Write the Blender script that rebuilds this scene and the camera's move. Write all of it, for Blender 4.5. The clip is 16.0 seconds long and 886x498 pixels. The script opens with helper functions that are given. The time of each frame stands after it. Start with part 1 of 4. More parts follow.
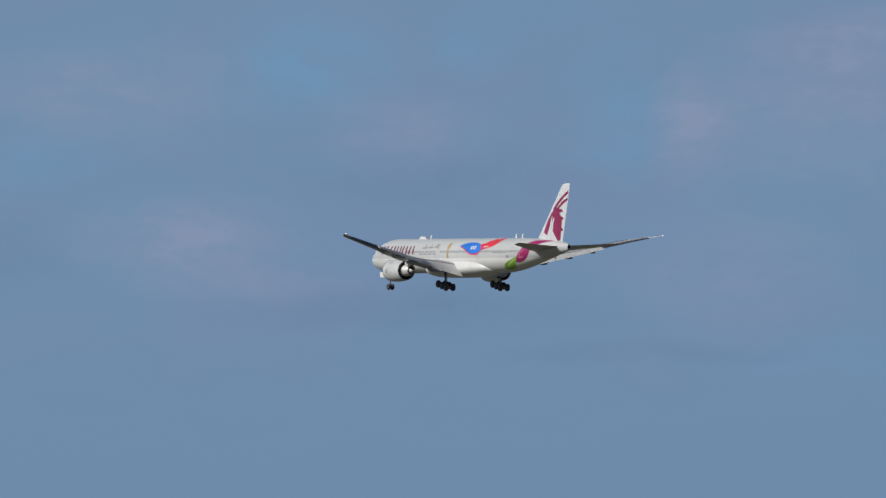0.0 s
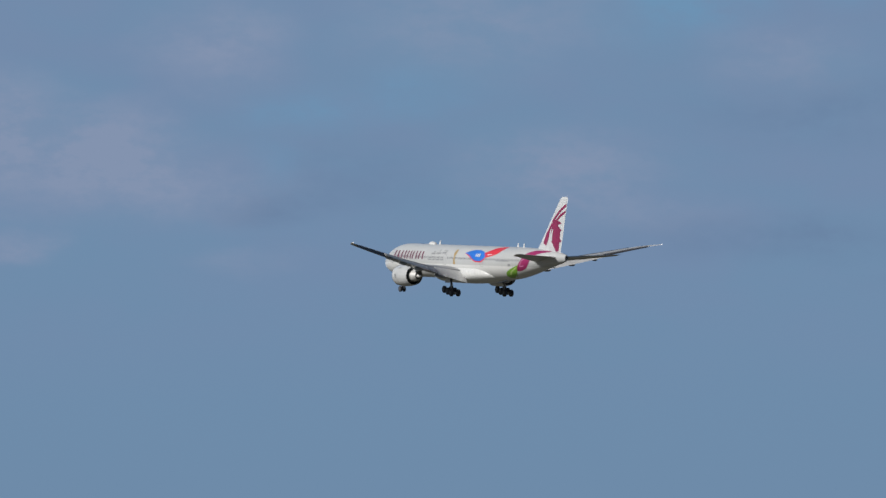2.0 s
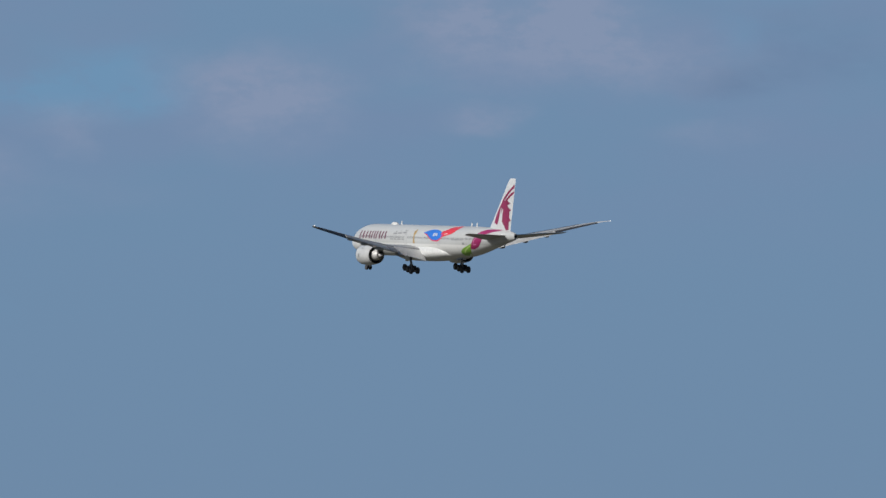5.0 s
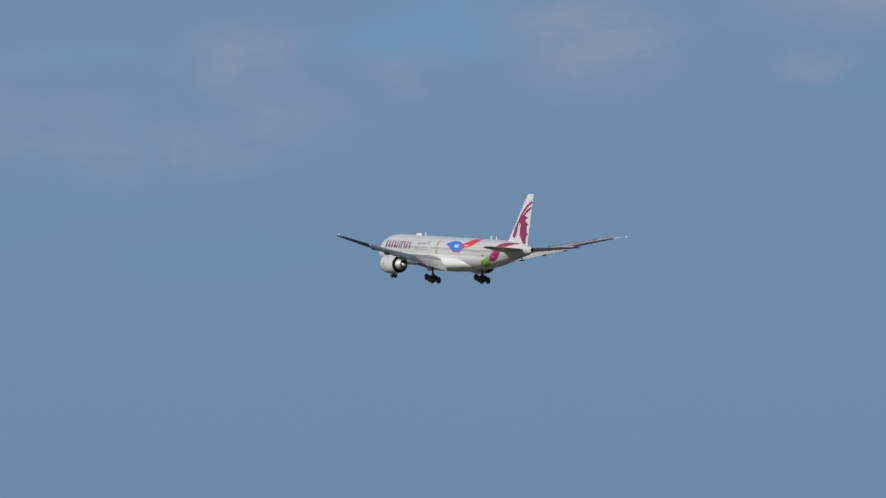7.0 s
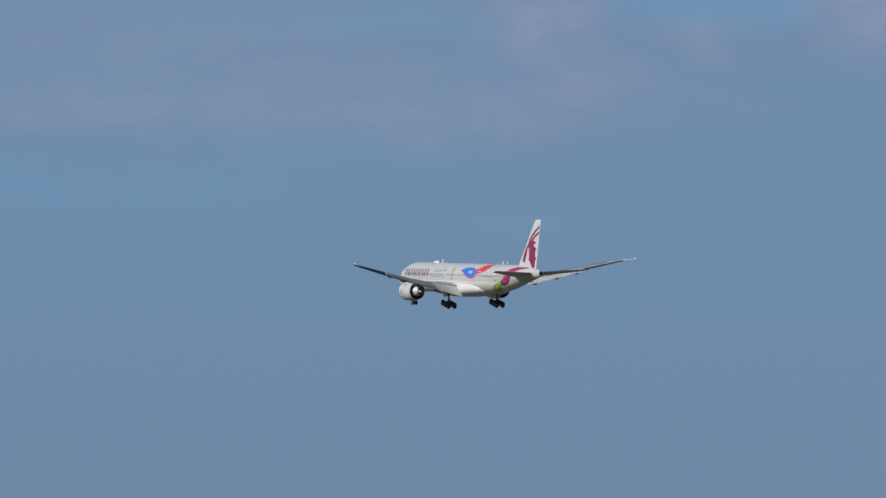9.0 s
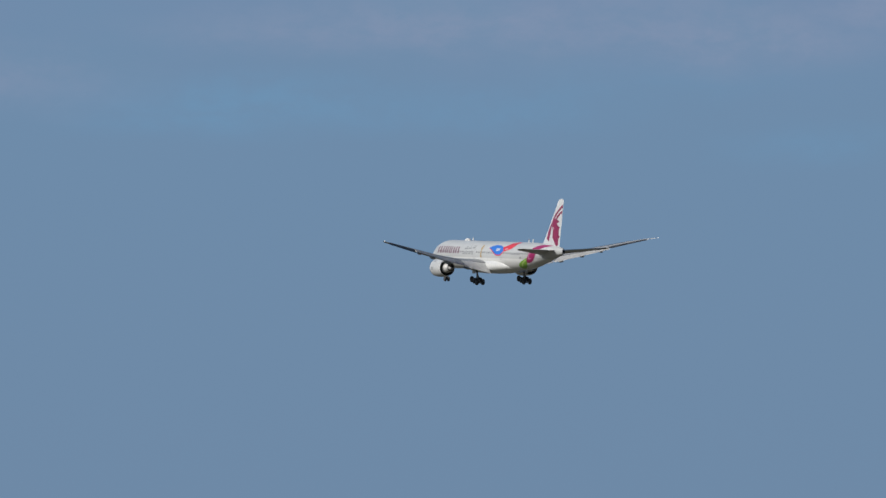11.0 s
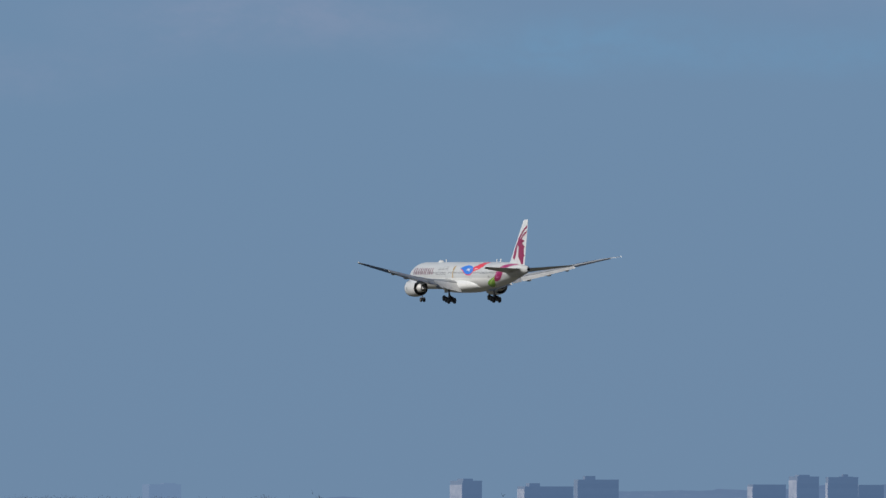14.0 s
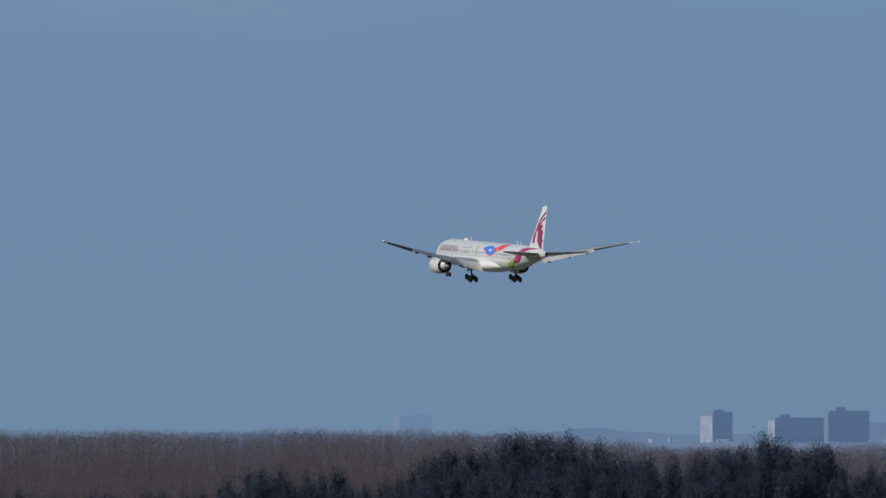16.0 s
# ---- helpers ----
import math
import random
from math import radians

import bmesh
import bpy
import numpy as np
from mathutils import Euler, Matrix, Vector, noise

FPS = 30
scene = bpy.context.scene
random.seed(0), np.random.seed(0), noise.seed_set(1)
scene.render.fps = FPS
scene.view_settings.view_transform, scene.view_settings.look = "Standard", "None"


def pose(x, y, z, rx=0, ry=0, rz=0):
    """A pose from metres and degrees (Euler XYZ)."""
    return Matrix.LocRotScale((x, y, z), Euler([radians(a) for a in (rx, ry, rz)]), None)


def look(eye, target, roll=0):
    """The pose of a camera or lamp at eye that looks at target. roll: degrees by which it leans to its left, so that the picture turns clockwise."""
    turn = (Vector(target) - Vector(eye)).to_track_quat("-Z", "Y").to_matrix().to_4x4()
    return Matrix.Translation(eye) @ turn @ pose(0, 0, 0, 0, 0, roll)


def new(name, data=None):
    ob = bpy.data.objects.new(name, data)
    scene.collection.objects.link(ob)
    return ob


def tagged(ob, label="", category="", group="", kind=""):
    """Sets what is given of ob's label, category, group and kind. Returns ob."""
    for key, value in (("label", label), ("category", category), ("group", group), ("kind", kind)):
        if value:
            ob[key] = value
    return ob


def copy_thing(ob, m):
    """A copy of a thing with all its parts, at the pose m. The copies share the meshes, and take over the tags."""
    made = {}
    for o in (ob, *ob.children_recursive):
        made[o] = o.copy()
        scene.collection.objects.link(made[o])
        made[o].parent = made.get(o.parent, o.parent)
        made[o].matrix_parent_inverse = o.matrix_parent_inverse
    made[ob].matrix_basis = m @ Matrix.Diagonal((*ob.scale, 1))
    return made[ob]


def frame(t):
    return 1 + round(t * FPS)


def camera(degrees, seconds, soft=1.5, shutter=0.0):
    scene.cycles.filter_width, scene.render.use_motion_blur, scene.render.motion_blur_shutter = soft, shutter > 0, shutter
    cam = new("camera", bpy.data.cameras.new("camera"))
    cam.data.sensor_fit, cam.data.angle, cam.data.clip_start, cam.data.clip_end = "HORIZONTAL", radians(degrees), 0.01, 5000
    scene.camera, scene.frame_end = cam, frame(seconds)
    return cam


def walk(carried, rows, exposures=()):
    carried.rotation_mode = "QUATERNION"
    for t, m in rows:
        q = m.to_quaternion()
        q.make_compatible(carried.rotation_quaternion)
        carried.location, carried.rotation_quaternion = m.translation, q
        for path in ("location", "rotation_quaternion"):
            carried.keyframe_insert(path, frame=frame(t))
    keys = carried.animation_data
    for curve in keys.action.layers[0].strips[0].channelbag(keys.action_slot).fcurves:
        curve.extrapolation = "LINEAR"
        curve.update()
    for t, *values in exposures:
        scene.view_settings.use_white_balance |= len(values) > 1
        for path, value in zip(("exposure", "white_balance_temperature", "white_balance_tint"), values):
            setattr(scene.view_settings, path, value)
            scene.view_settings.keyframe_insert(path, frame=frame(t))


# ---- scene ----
# ---- camera: stands on a rise and pans after the aircraft ----
CAMERA_ROWS = [
    (0.0, pose(0, 0, 20.0, 92.1897, 0, 0.0914)),
    (0.5, pose(0, 0, 20.0, 92.1191, 0, 0.3757)),
    (1.0, pose(0, 0, 20.0, 92.0806, 0, 0.7103)),
    (1.5, pose(0, 0, 20.0, 92.0051, 0, 1.0039)),
    (2.0, pose(0, 0, 20.0, 91.9674, 0, 1.2646)),
    (2.5, pose(0, 0, 20.0, 91.9172, 0, 1.5338)),
    (3.0, pose(0, 0, 20.0, 91.8449, 0, 1.7815)),
    (3.5, pose(0, 0, 20.0, 91.7743, 0, 2.0699)),
    (4.0, pose(0, 0, 20.0, 91.6941, 0, 2.2784)),
    (4.5, pose(0, 0, 20.0, 91.6195, 0, 2.5060)),
    (4.7, pose(0, 0, 20.0, 91.6006, 0, 2.5866)),
    (6.8, pose(0, 0, 20.0, 91.3845, 0, 3.6391)),
    (7.0, pose(0, 0, 20.0, 91.3991, 0, 3.7438)),
    (7.5, pose(0, 0, 20.0, 91.3807, 0, 3.9984)),
    (8.0, pose(0, 0, 20.0, 91.3380, 0, 4.1605)),
    (8.5, pose(0, 0, 20.0, 91.3276, 0, 4.4083)),
    (9.0, pose(0, 0, 20.0, 91.2895, 0, 4.6870)),
    (9.2, pose(0, 0, 20.0, 91.2597, 0, 4.7406)),
    (10.25, pose(0, 0, 20.0, 91.1320, 0, 5.2380)),
    (10.75, pose(0, 0, 20.0, 91.0716, 0, 5.4690)),
    (11.3, pose(0, 0, 20.0, 91.0049, 0, 5.7181)),
    (11.5, pose(0, 0, 20.0, 90.9768, 0, 5.7362)),
    (12.0, pose(0, 0, 20.0, 90.9210, 0, 5.9324)),
    (12.5, pose(0, 0, 20.0, 90.8906, 0, 6.0831)),
    (13.0, pose(0, 0, 20.0, 90.8614, 0, 6.2083)),
    (13.5, pose(0, 0, 20.0, 90.8429, 0, 6.4433)),
    (14.0, pose(0, 0, 20.0, 90.8571, 0, 6.6787)),
    (14.5, pose(0, 0, 20.0, 90.6641, 0, 6.8948)),
    (15.0, pose(0, 0, 20.0, 90.6486, 0, 7.0204)),
    (15.5, pose(0, 0, 20.0, 90.6673, 0, 7.2546)),
    (16.0, pose(0, 0, 20.0, 90.6423, 0, 7.4606)),
]
cam = camera(2.7643, 16.0, soft=1.4)
walk(cam, CAMERA_ROWS)

# ---- world, sun, exposure ----
SUN_ELEVATION, SUN_LEFT = 33.0, 110.0   # degrees; SUN_LEFT counts from +y towards -x
scene.view_settings.exposure = -0.35
world = bpy.data.worlds.new("sky")
scene.world = world
world.use_nodes = True
wn = world.node_tree.nodes
sky_tex = wn.new("ShaderNodeTexSky")
sky_tex.sky_type = "NISHITA"
sky_tex.sun_disc = False
sky_tex.sun_elevation = radians(SUN_ELEVATION)
sky_tex.sun_rotation = radians(-SUN_LEFT)
sky_tex.air_density, sky_tex.dust_density, sky_tex.ozone_density = 0.5, 0.25, 1.5
world.node_tree.links.new(sky_tex.outputs[0], wn["Background"].inputs[0])
wn["Background"].inputs[1].default_value = 0.05

sun_data = bpy.data.lights.new("sun", "SUN")
sun_data.energy, sun_data.angle, sun_data.color = 5.0, radians(0.53), (1.0, 0.98, 0.945)
sun = new("sun", sun_data)
_a, _e = radians(SUN_LEFT), radians(SUN_ELEVATION)
SUN_DIR = Vector((-math.sin(_a) * math.cos(_e), math.cos(_a) * math.cos(_e), math.sin(_e)))
sun.matrix_world = look(SUN_DIR * 300, (0, 0, 0))


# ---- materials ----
GLOW = 1.275   # brightness of the far sky and of the haze emission on distant things


def srgb(r, g, b):
    return tuple((c / 255 / 12.92 if c <= 10 else ((c / 255 + 0.055) / 1.055) ** 2.4) for c in (r, g, b)) + (1.0,)


class Nodes:
    """A small helper round a node tree."""

    def __init__(self, name):
        self.mat = bpy.data.materials.new(name)
        self.mat.use_nodes = True
        self.tree = self.mat.node_tree
        self.bsdf = self.tree.nodes["Principled BSDF"]
        self.out = self.tree.nodes["Material Output"]

    def add(self, kind, **values):
        n = self.tree.nodes.new(kind)
        for key, value in values.items():
            setattr(n, key, value)
        return n

    def link(self, a, b):
        self.tree.links.new(a, b)

    def math(self, op, a, b=None, clamp=False):
        n = self.add("ShaderNodeMath", operation=op, use_clamp=clamp)
        for i, v in enumerate((a, b)):
            if v is None:
                continue
            if isinstance(v, (int, float)):
                n.inputs[i].default_value = v
            else:
                self.link(v, n.inputs[i])
        return n.outputs[0]

    def vec(self, op, a, b=None):
        n = self.add("ShaderNodeVectorMath", operation=op)
        for i, v in enumerate((a, b)):
            if v is None:
                continue
            if isinstance(v, tuple):
                n.inputs[i].default_value = v
            else:
                self.link(v, n.inputs[i])
        return n.outputs["Value"] if op == "LENGTH" else n.outputs["Vector"]

    def mix(self, fac, a, b):
        n = self.add("ShaderNodeMix", data_type="RGBA")
        for socket, v in ((n.inputs[0], fac), (n.inputs[6], a), (n.inputs[7], b)):
            if isinstance(v, (int, float, tuple)):
                socket.default_value = v
            else:
                self.link(v, socket)
        return n.outputs[2]

    def noise(self, vector, scale, detail=4.0, rough=0.5):
        n = self.add("ShaderNodeTexNoise")
        n.inputs["Scale"].default_value, n.inputs["Detail"].default_value = scale, detail
        n.inputs["Roughness"].default_value = rough
        self.link(vector, n.inputs["Vector"])
        return n

    def ramp(self, value, lo, hi):
        n = self.add("ShaderNodeMapRange", interpolation_type="SMOOTHSTEP")
        n.inputs[1].default_value, n.inputs[2].default_value = lo, hi
        self.link(value, n.inputs[0])
        return n.outputs[0]


def surface(name, low, high, rough=0.5, metal=0.0, grain=1.0, big=0.1, bump=0.0, coat=0.0, through_light=0.0):
    """A varied surface: two scales of noise between two colours, with fine relief."""
    n = Nodes(name)
    where = n.add("ShaderNodeTexCoord").outputs["Object"]
    fine, wide = n.noise(where, grain, 6.0), n.noise(where, big, 3.0)
    both = n.math("ADD", n.math("MULTIPLY", fine.outputs[0], 0.5), n.math("MULTIPLY", wide.outputs[0], 0.5))
    n.link(n.mix(n.ramp(both, 0.35, 0.65), low + (1.0,), high + (1.0,)), n.bsdf.inputs["Base Color"])
    n.link(n.math("ADD", n.math("MULTIPLY", fine.outputs[0], 0.15), rough - 0.07), n.bsdf.inputs["Roughness"])
    n.bsdf.inputs["Metallic"].default_value = metal
    n.bsdf.inputs["Coat Weight"].default_value = coat
    if through_light:
        thin = n.add("ShaderNodeBsdfTranslucent")
        both_sides = n.add("ShaderNodeMixShader")
        both_sides.inputs[0].default_value = through_light
        n.link(n.bsdf.inputs["Base Color"].links[0].from_socket, thin.inputs[0])
        n.link(n.bsdf.outputs[0], both_sides.inputs[1])
        n.link(thin.outputs[0], both_sides.inputs[2])
        n.link(both_sides.outputs[0], n.out.inputs[0])
    if bump:
        b = n.add("ShaderNodeBump")
        b.inputs["Strength"].default_value, b.inputs["Distance"].default_value = bump, 0.05
        n.link(fine.outputs[0], b.inputs["Height"])
        n.link(b.outputs[0], n.bsdf.inputs["Normal"])
    return n.mat


def fuselage_paint():
    """Light grey above, white below the cabin floor, with faint skin joints and soot streaks along the body."""
    n = Nodes("fuselage_paint")
    where = n.add("ShaderNodeTexCoord").outputs["Object"]
    sep = n.add("ShaderNodeSeparateXYZ")
    n.link(where, sep.inputs[0])
    x, z = sep.outputs[0], sep.outputs[2]
    streak = n.noise(n.vec("MULTIPLY", where, (0.12, 1.6, 1.6)), 1.0, 5.0).outputs[0]
    wide = n.noise(where, 0.35, 3.0).outputs[0]
    below = n.ramp(z, -0.35, -0.55)
    grey = n.mix(wide, (0.455, 0.465, 0.46, 1), (0.52, 0.525, 0.515, 1))
    white = n.mix(streak, (0.62, 0.62, 0.605, 1), (0.74, 0.74, 0.725, 1))
    colour = n.mix(below, grey, white)
    joint = n.math("LESS_THAN", n.math("FRACT", n.math("MULTIPLY", x, 0.19)), 0.012)
    colour = n.mix(n.math("MULTIPLY", joint, 0.35), colour, (0.30, 0.30, 0.30, 1))
    soot = n.math("MULTIPLY", n.ramp(z, -2.2, -3.1), n.math("MULTIPLY", n.ramp(streak, 0.45, 0.7), 0.5))
    colour = n.mix(soot, colour, (0.25, 0.24, 0.22, 1))
    n.link(colour, n.bsdf.inputs["Base Color"])
    n.link(n.math("ADD", n.math("MULTIPLY", wide, 0.15), 0.28), n.bsdf.inputs["Roughness"])
    n.bsdf.inputs["Coat Weight"].default_value = 0.25
    return n.mat


FUSELAGE = fuselage_paint()
WHITE = surface("white_paint", (0.60, 0.60, 0.585), (0.72, 0.72, 0.70), 0.35, grain=2.0, big=0.3, coat=0.2)
FIN_PAINT = surface("fin_paint", (0.52, 0.535, 0.54), (0.60, 0.61, 0.615), 0.35, grain=1.5, big=0.2, coat=0.2)
WING_GREY = surface("wing_grey_paint", (0.28, 0.285, 0.295), (0.37, 0.375, 0.385), 0.4, grain=1.5, big=0.25)
AILERON_GREY = surface("aileron_dark_grey", (0.022, 0.022, 0.025), (0.038, 0.038, 0.042), 0.5, grain=1.5, big=0.3)
FAIRING = surface("fairing_grey_paint", (0.20, 0.205, 0.21), (0.27, 0.275, 0.28), 0.4, grain=1.5, big=0.3)
FLAP_GREY = surface("flap_pale_paint", (0.44, 0.44, 0.435), (0.54, 0.54, 0.53), 0.4, grain=1.5, big=0.25)
NACELLE = surface("nacelle_paint", (0.46, 0.465, 0.465), (0.54, 0.545, 0.54), 0.3, grain=1.0, big=0.4, coat=0.3)
METAL = surface("bare_metal", (0.55, 0.54, 0.52), (0.68, 0.67, 0.65), 0.35, 0.9, grain=3.0)
HOT_METAL = surface("scorched_metal", (0.55, 0.54, 0.52), (0.70, 0.68, 0.65), 0.5, 0.5, grain=2.0)
# near-black colour replaces the shade inside engine ducts and the tail exhaust
DARK = surface("dark_cavity", (0.012, 0.012, 0.014), (0.025, 0.025, 0.028), 0.7, grain=3.0)
# tyre, steel and rim colours are lifted a little to imitate haze
TYRE = surface("tyre_rubber", (0.030, 0.031, 0.036), (0.050, 0.051, 0.056), 0.8, grain=6.0, big=1.0, bump=0.2)
GEAR_STEEL = surface("gear_steel", (0.18, 0.18, 0.185), (0.26, 0.26, 0.265), 0.45, 0.3, grain=4.0)
RIM = surface("dusty_dark_rim", (0.05, 0.05, 0.055), (0.08, 0.08, 0.085), 0.6, grain=4.0)
PANE = surface("cabin_pane", (0.20, 0.205, 0.21), (0.26, 0.265, 0.27), 0.25, grain=3.0)
GLASS = surface("dark_window_glass", (0.015, 0.017, 0.02), (0.03, 0.032, 0.036), 0.15, grain=3.0)
MAROON = surface("maroon_paint", (0.20, 0.016, 0.066), (0.27, 0.026, 0.09), 0.35, grain=2.0)
NAME_MAROON = surface("name_dark_maroon_paint", (0.11, 0.018, 0.05), (0.15, 0.026, 0.066), 0.4, grain=2.0)
MAGENTA = surface("magenta_paint", (0.24, 0.014, 0.085), (0.32, 0.022, 0.115), 0.35, grain=2.0)
PALE_PINK = surface("pale_pink_paint", (0.50, 0.16, 0.33), (0.60, 0.22, 0.40), 0.35, grain=2.0)
GREEN = surface("lime_paint", (0.16, 0.36, 0.03), (0.24, 0.47, 0.05), 0.35, grain=2.0)
PALE_GREEN = surface("pale_lime_paint", (0.42, 0.58, 0.18), (0.50, 0.66, 0.24), 0.35, grain=2.0)
RED = surface("red_paint", (0.55, 0.02, 0.035), (0.70, 0.035, 0.05), 0.35, grain=2.0)
BLUE = surface("blue_paint", (0.015, 0.13, 0.52), (0.03, 0.19, 0.66), 0.35, grain=2.0)
GOLD = surface("gold_paint", (0.36, 0.25, 0.10), (0.48, 0.34, 0.15), 0.4, grain=2.0)
LETTER_GREY = surface("letter_grey_paint", (0.24, 0.245, 0.25), (0.30, 0.305, 0.31), 0.4, grain=3.0)
LAMP_WHITE = Nodes("tail_light_glow")
LAMP_WHITE.bsdf.inputs["Emission Color"].default_value = (1, 0.97, 0.9, 1)
LAMP_WHITE.bsdf.inputs["Emission Strength"].default_value = 1.0
LAMP_WHITE = LAMP_WHITE.mat
SOIL = surface("winter_field", (0.055, 0.052, 0.036), (0.095, 0.088, 0.06), 0.9, grain=0.15, big=0.01, bump=0.3)
BARK = surface("bark", (0.045, 0.035, 0.03), (0.09, 0.07, 0.055), 0.9, grain=3.0, bump=0.4)
# bluish distance haze is mixed into the needle and twig colours
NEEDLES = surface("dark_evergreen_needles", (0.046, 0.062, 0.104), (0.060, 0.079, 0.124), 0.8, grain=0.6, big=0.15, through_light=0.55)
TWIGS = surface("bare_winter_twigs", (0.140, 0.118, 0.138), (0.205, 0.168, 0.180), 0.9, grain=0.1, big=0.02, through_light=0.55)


def hazed_distance_surface(name, low, high, air):
    """A far surface: its own colour in the sun, plus distance haze put in as emission."""
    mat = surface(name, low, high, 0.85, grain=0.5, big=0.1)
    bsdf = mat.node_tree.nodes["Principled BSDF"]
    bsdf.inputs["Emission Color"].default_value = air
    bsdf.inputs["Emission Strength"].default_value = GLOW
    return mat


# the town's four materials carry the haze before them as emission
FACADE = hazed_distance_surface("far_grey_concrete", (0.055, 0.058, 0.06), (0.075, 0.078, 0.08), srgb(79, 102, 134))
# end walls take this paler copy to look sunlit; houses share it
PALE_FACADE = hazed_distance_surface("far_pale_plaster", (0.13, 0.125, 0.115), (0.24, 0.23, 0.215), srgb(84, 104, 137))
FAR_FACADE = hazed_distance_surface("far_faint_concrete", (0.008, 0.008, 0.008), (0.012, 0.012, 0.012), srgb(104, 129, 161))
GLASS_FAR = hazed_distance_surface("far_window_glass", (0.05, 0.053, 0.055), (0.066, 0.068, 0.07), srgb(78, 101, 133))


def sky_backdrop_material():
    """Hazy blue sky with soft lilac clouds; the UV map holds azimuth and elevation in degrees."""
    n = Nodes("hazy_sky")
    uv = n.add("ShaderNodeUVMap", uv_map="degrees").outputs[0]
    warp = n.noise(n.vec("MULTIPLY", uv, (1.0, 1.6, 1.0)), 3.2, 5.0, 0.55)
    warp_v = n.vec("MULTIPLY", n.vec("SUBTRACT", warp.outputs["Color"], (0.5, 0.5, 0.5)), (0.26, 0.13, 0.0))
    at = n.vec("ADD", uv, warp_v)
    sep = n.add("ShaderNodeSeparateXYZ")
    n.link(uv, sep.inputs[0])
    el = sep.outputs[1]

    def patch(az, e, ra, re, amount):
        """One soft patch of cloud (or of clear sky) at its azimuth and elevation."""
        r = n.vec("LENGTH", n.vec("MULTIPLY", n.vec("SUBTRACT", at, (az, e, 0.0)), (0.55 / ra, 0.55 / re, 0.0)))
        return n.math("MULTIPLY", n.ramp(r, 1.0, 0.0), amount)

    def total(*patches):
        value = patch(*patches[0])
        for p in patches[1:]:
            value = n.math("ADD", value, patch(*p))
        return value

    pale = total(
        (1.16, 2.68, 0.34, 0.14, 0.55), (0.20, 2.56, 0.20, 0.10, 0.5), (-0.70, 2.56, 0.11, 0.15, 0.8),
        (-1.12, 2.62, 0.35, 0.18, 0.55), (-1.18, 2.84, 0.20, 0.08, 0.6), (0.90, 2.21, 0.24, 0.12, 0.5),
        (0.63, 2.07, 0.28, 0.06, 0.35), (-0.80, 2.13, 0.30, 0.16, 0.35), (1.98, 2.60, 0.20, 0.12, 0.8),
        (2.30, 2.32, 0.14, 0.10, 0.9), (3.03, 2.47, 0.34, 0.09, 0.8), (2.66, 2.34, 0.22, 0.13, 0.75), (2.12, 2.17, 0.30, 0.10, 0.65))
    pale = n.math("ADD", pale, total(
        (2.52, 2.20, 0.34, 0.13, 0.55), (2.60, 1.97, 0.11, 0.04, 0.7), (3.35, 2.08, 0.26, 0.11, 0.6),
        (0.90, 2.20, 0.32, 0.10, 0.25), (1.90, 1.93, 0.15, 0.04, 0.35), (3.92, 1.98, 0.12, 0.06, 0.45),
        (4.40, 2.00, 0.15, 0.11, 0.8), (4.25, 1.83, 0.16, 0.07, 0.45), (3.30, 2.02, 0.22, 0.13, 0.6),
        (3.88, 1.90, 0.08, 0.04, 0.5), (5.40, 1.86, 0.80, 0.20, 0.32), (4.70, 1.66, 0.35, 0.06, 0.35)))
    pale = n.math("ADD", pale, total(
        (7.25, 1.57, 0.5, 0.09, 0.45), (5.9, 1.72, 0.6, 0.06, 0.4), (4.6, 1.74, 0.7, 0.07, 0.3), (8.3, 1.42, 0.6, 0.08, 0.25)))
    clear = total(
        (0.52, 2.77, 0.22, 0.14, 0.9), (0.01, 2.79, 0.12, 0.07, 0.6), (-0.47, 2.56, 0.14, 0.12, 0.75),
        (1.37, 2.46, 0.15, 0.07, 0.6), (1.80, 2.25, 0.07, 0.05, 0.5), (1.70, 2.40, 0.20, 0.06, 0.6),
        (3.77, 2.13, 0.20, 0.09, 0.7), (3.90, 2.06, 0.30, 0.07, 1.0), (4.95, 2.00, 0.30, 0.035, 0.45))
    clear = n.math("ADD", clear, total(
        (5.05, 1.57, 0.5, 0.06, 0.2), (6.32, 1.49, 0.42, 0.08, 0.7), (5.50, 1.47, 0.35, 0.07, 0.5),
        (-1.1, 1.85, 0.30, 0.05, 0.35), (4.45, 1.36, 0.25, 0.06, 0.4), (8.55, 1.40, 0.15, 0.04, 0.4)))
    slate = total(
        (1.82, 2.10, 0.16, 0.05, 0.9), (0.20, 2.00, 0.45, 0.06, 0.6), (0.10, 2.40, 0.35, 0.10, 0.5),
        (1.55, 2.20, 0.30, 0.10, 0.4), (-0.6, 1.86, 0.40, 0.03, 0.5), (5.0, 1.90, 0.40, 0.03, 0.3),
        (2.75, 2.30, 0.20, 0.10, 0.4))

    fine = n.noise(n.vec("MULTIPLY", uv, (1.0, 2.0, 1.0)), 5.0, 6.0, 0.55).outputs[0]
    wide = n.noise(n.vec("MULTIPLY", uv, (1.0, 2.2, 1.0)), 1.3, 4.0, 0.5).outputs[0]
    high = n.ramp(el, 1.35, 2.1)
    veil = n.math("MULTIPLY", n.math("ADD", n.math("MULTIPLY", n.ramp(wide, 0.32, 0.68), 0.75), 0.1), high)
    base = n.mix(n.ramp(el, 0.0, 2.6), srgb(110, 137, 166), srgb(110, 141, 172))
    colour = n.mix(veil, base, srgb(116, 138, 170))
    wisps = n.noise(n.vec("MULTIPLY", uv, (1.0, 1.7, 1.0)), 17.0, 6.0, 0.6).outputs[0]
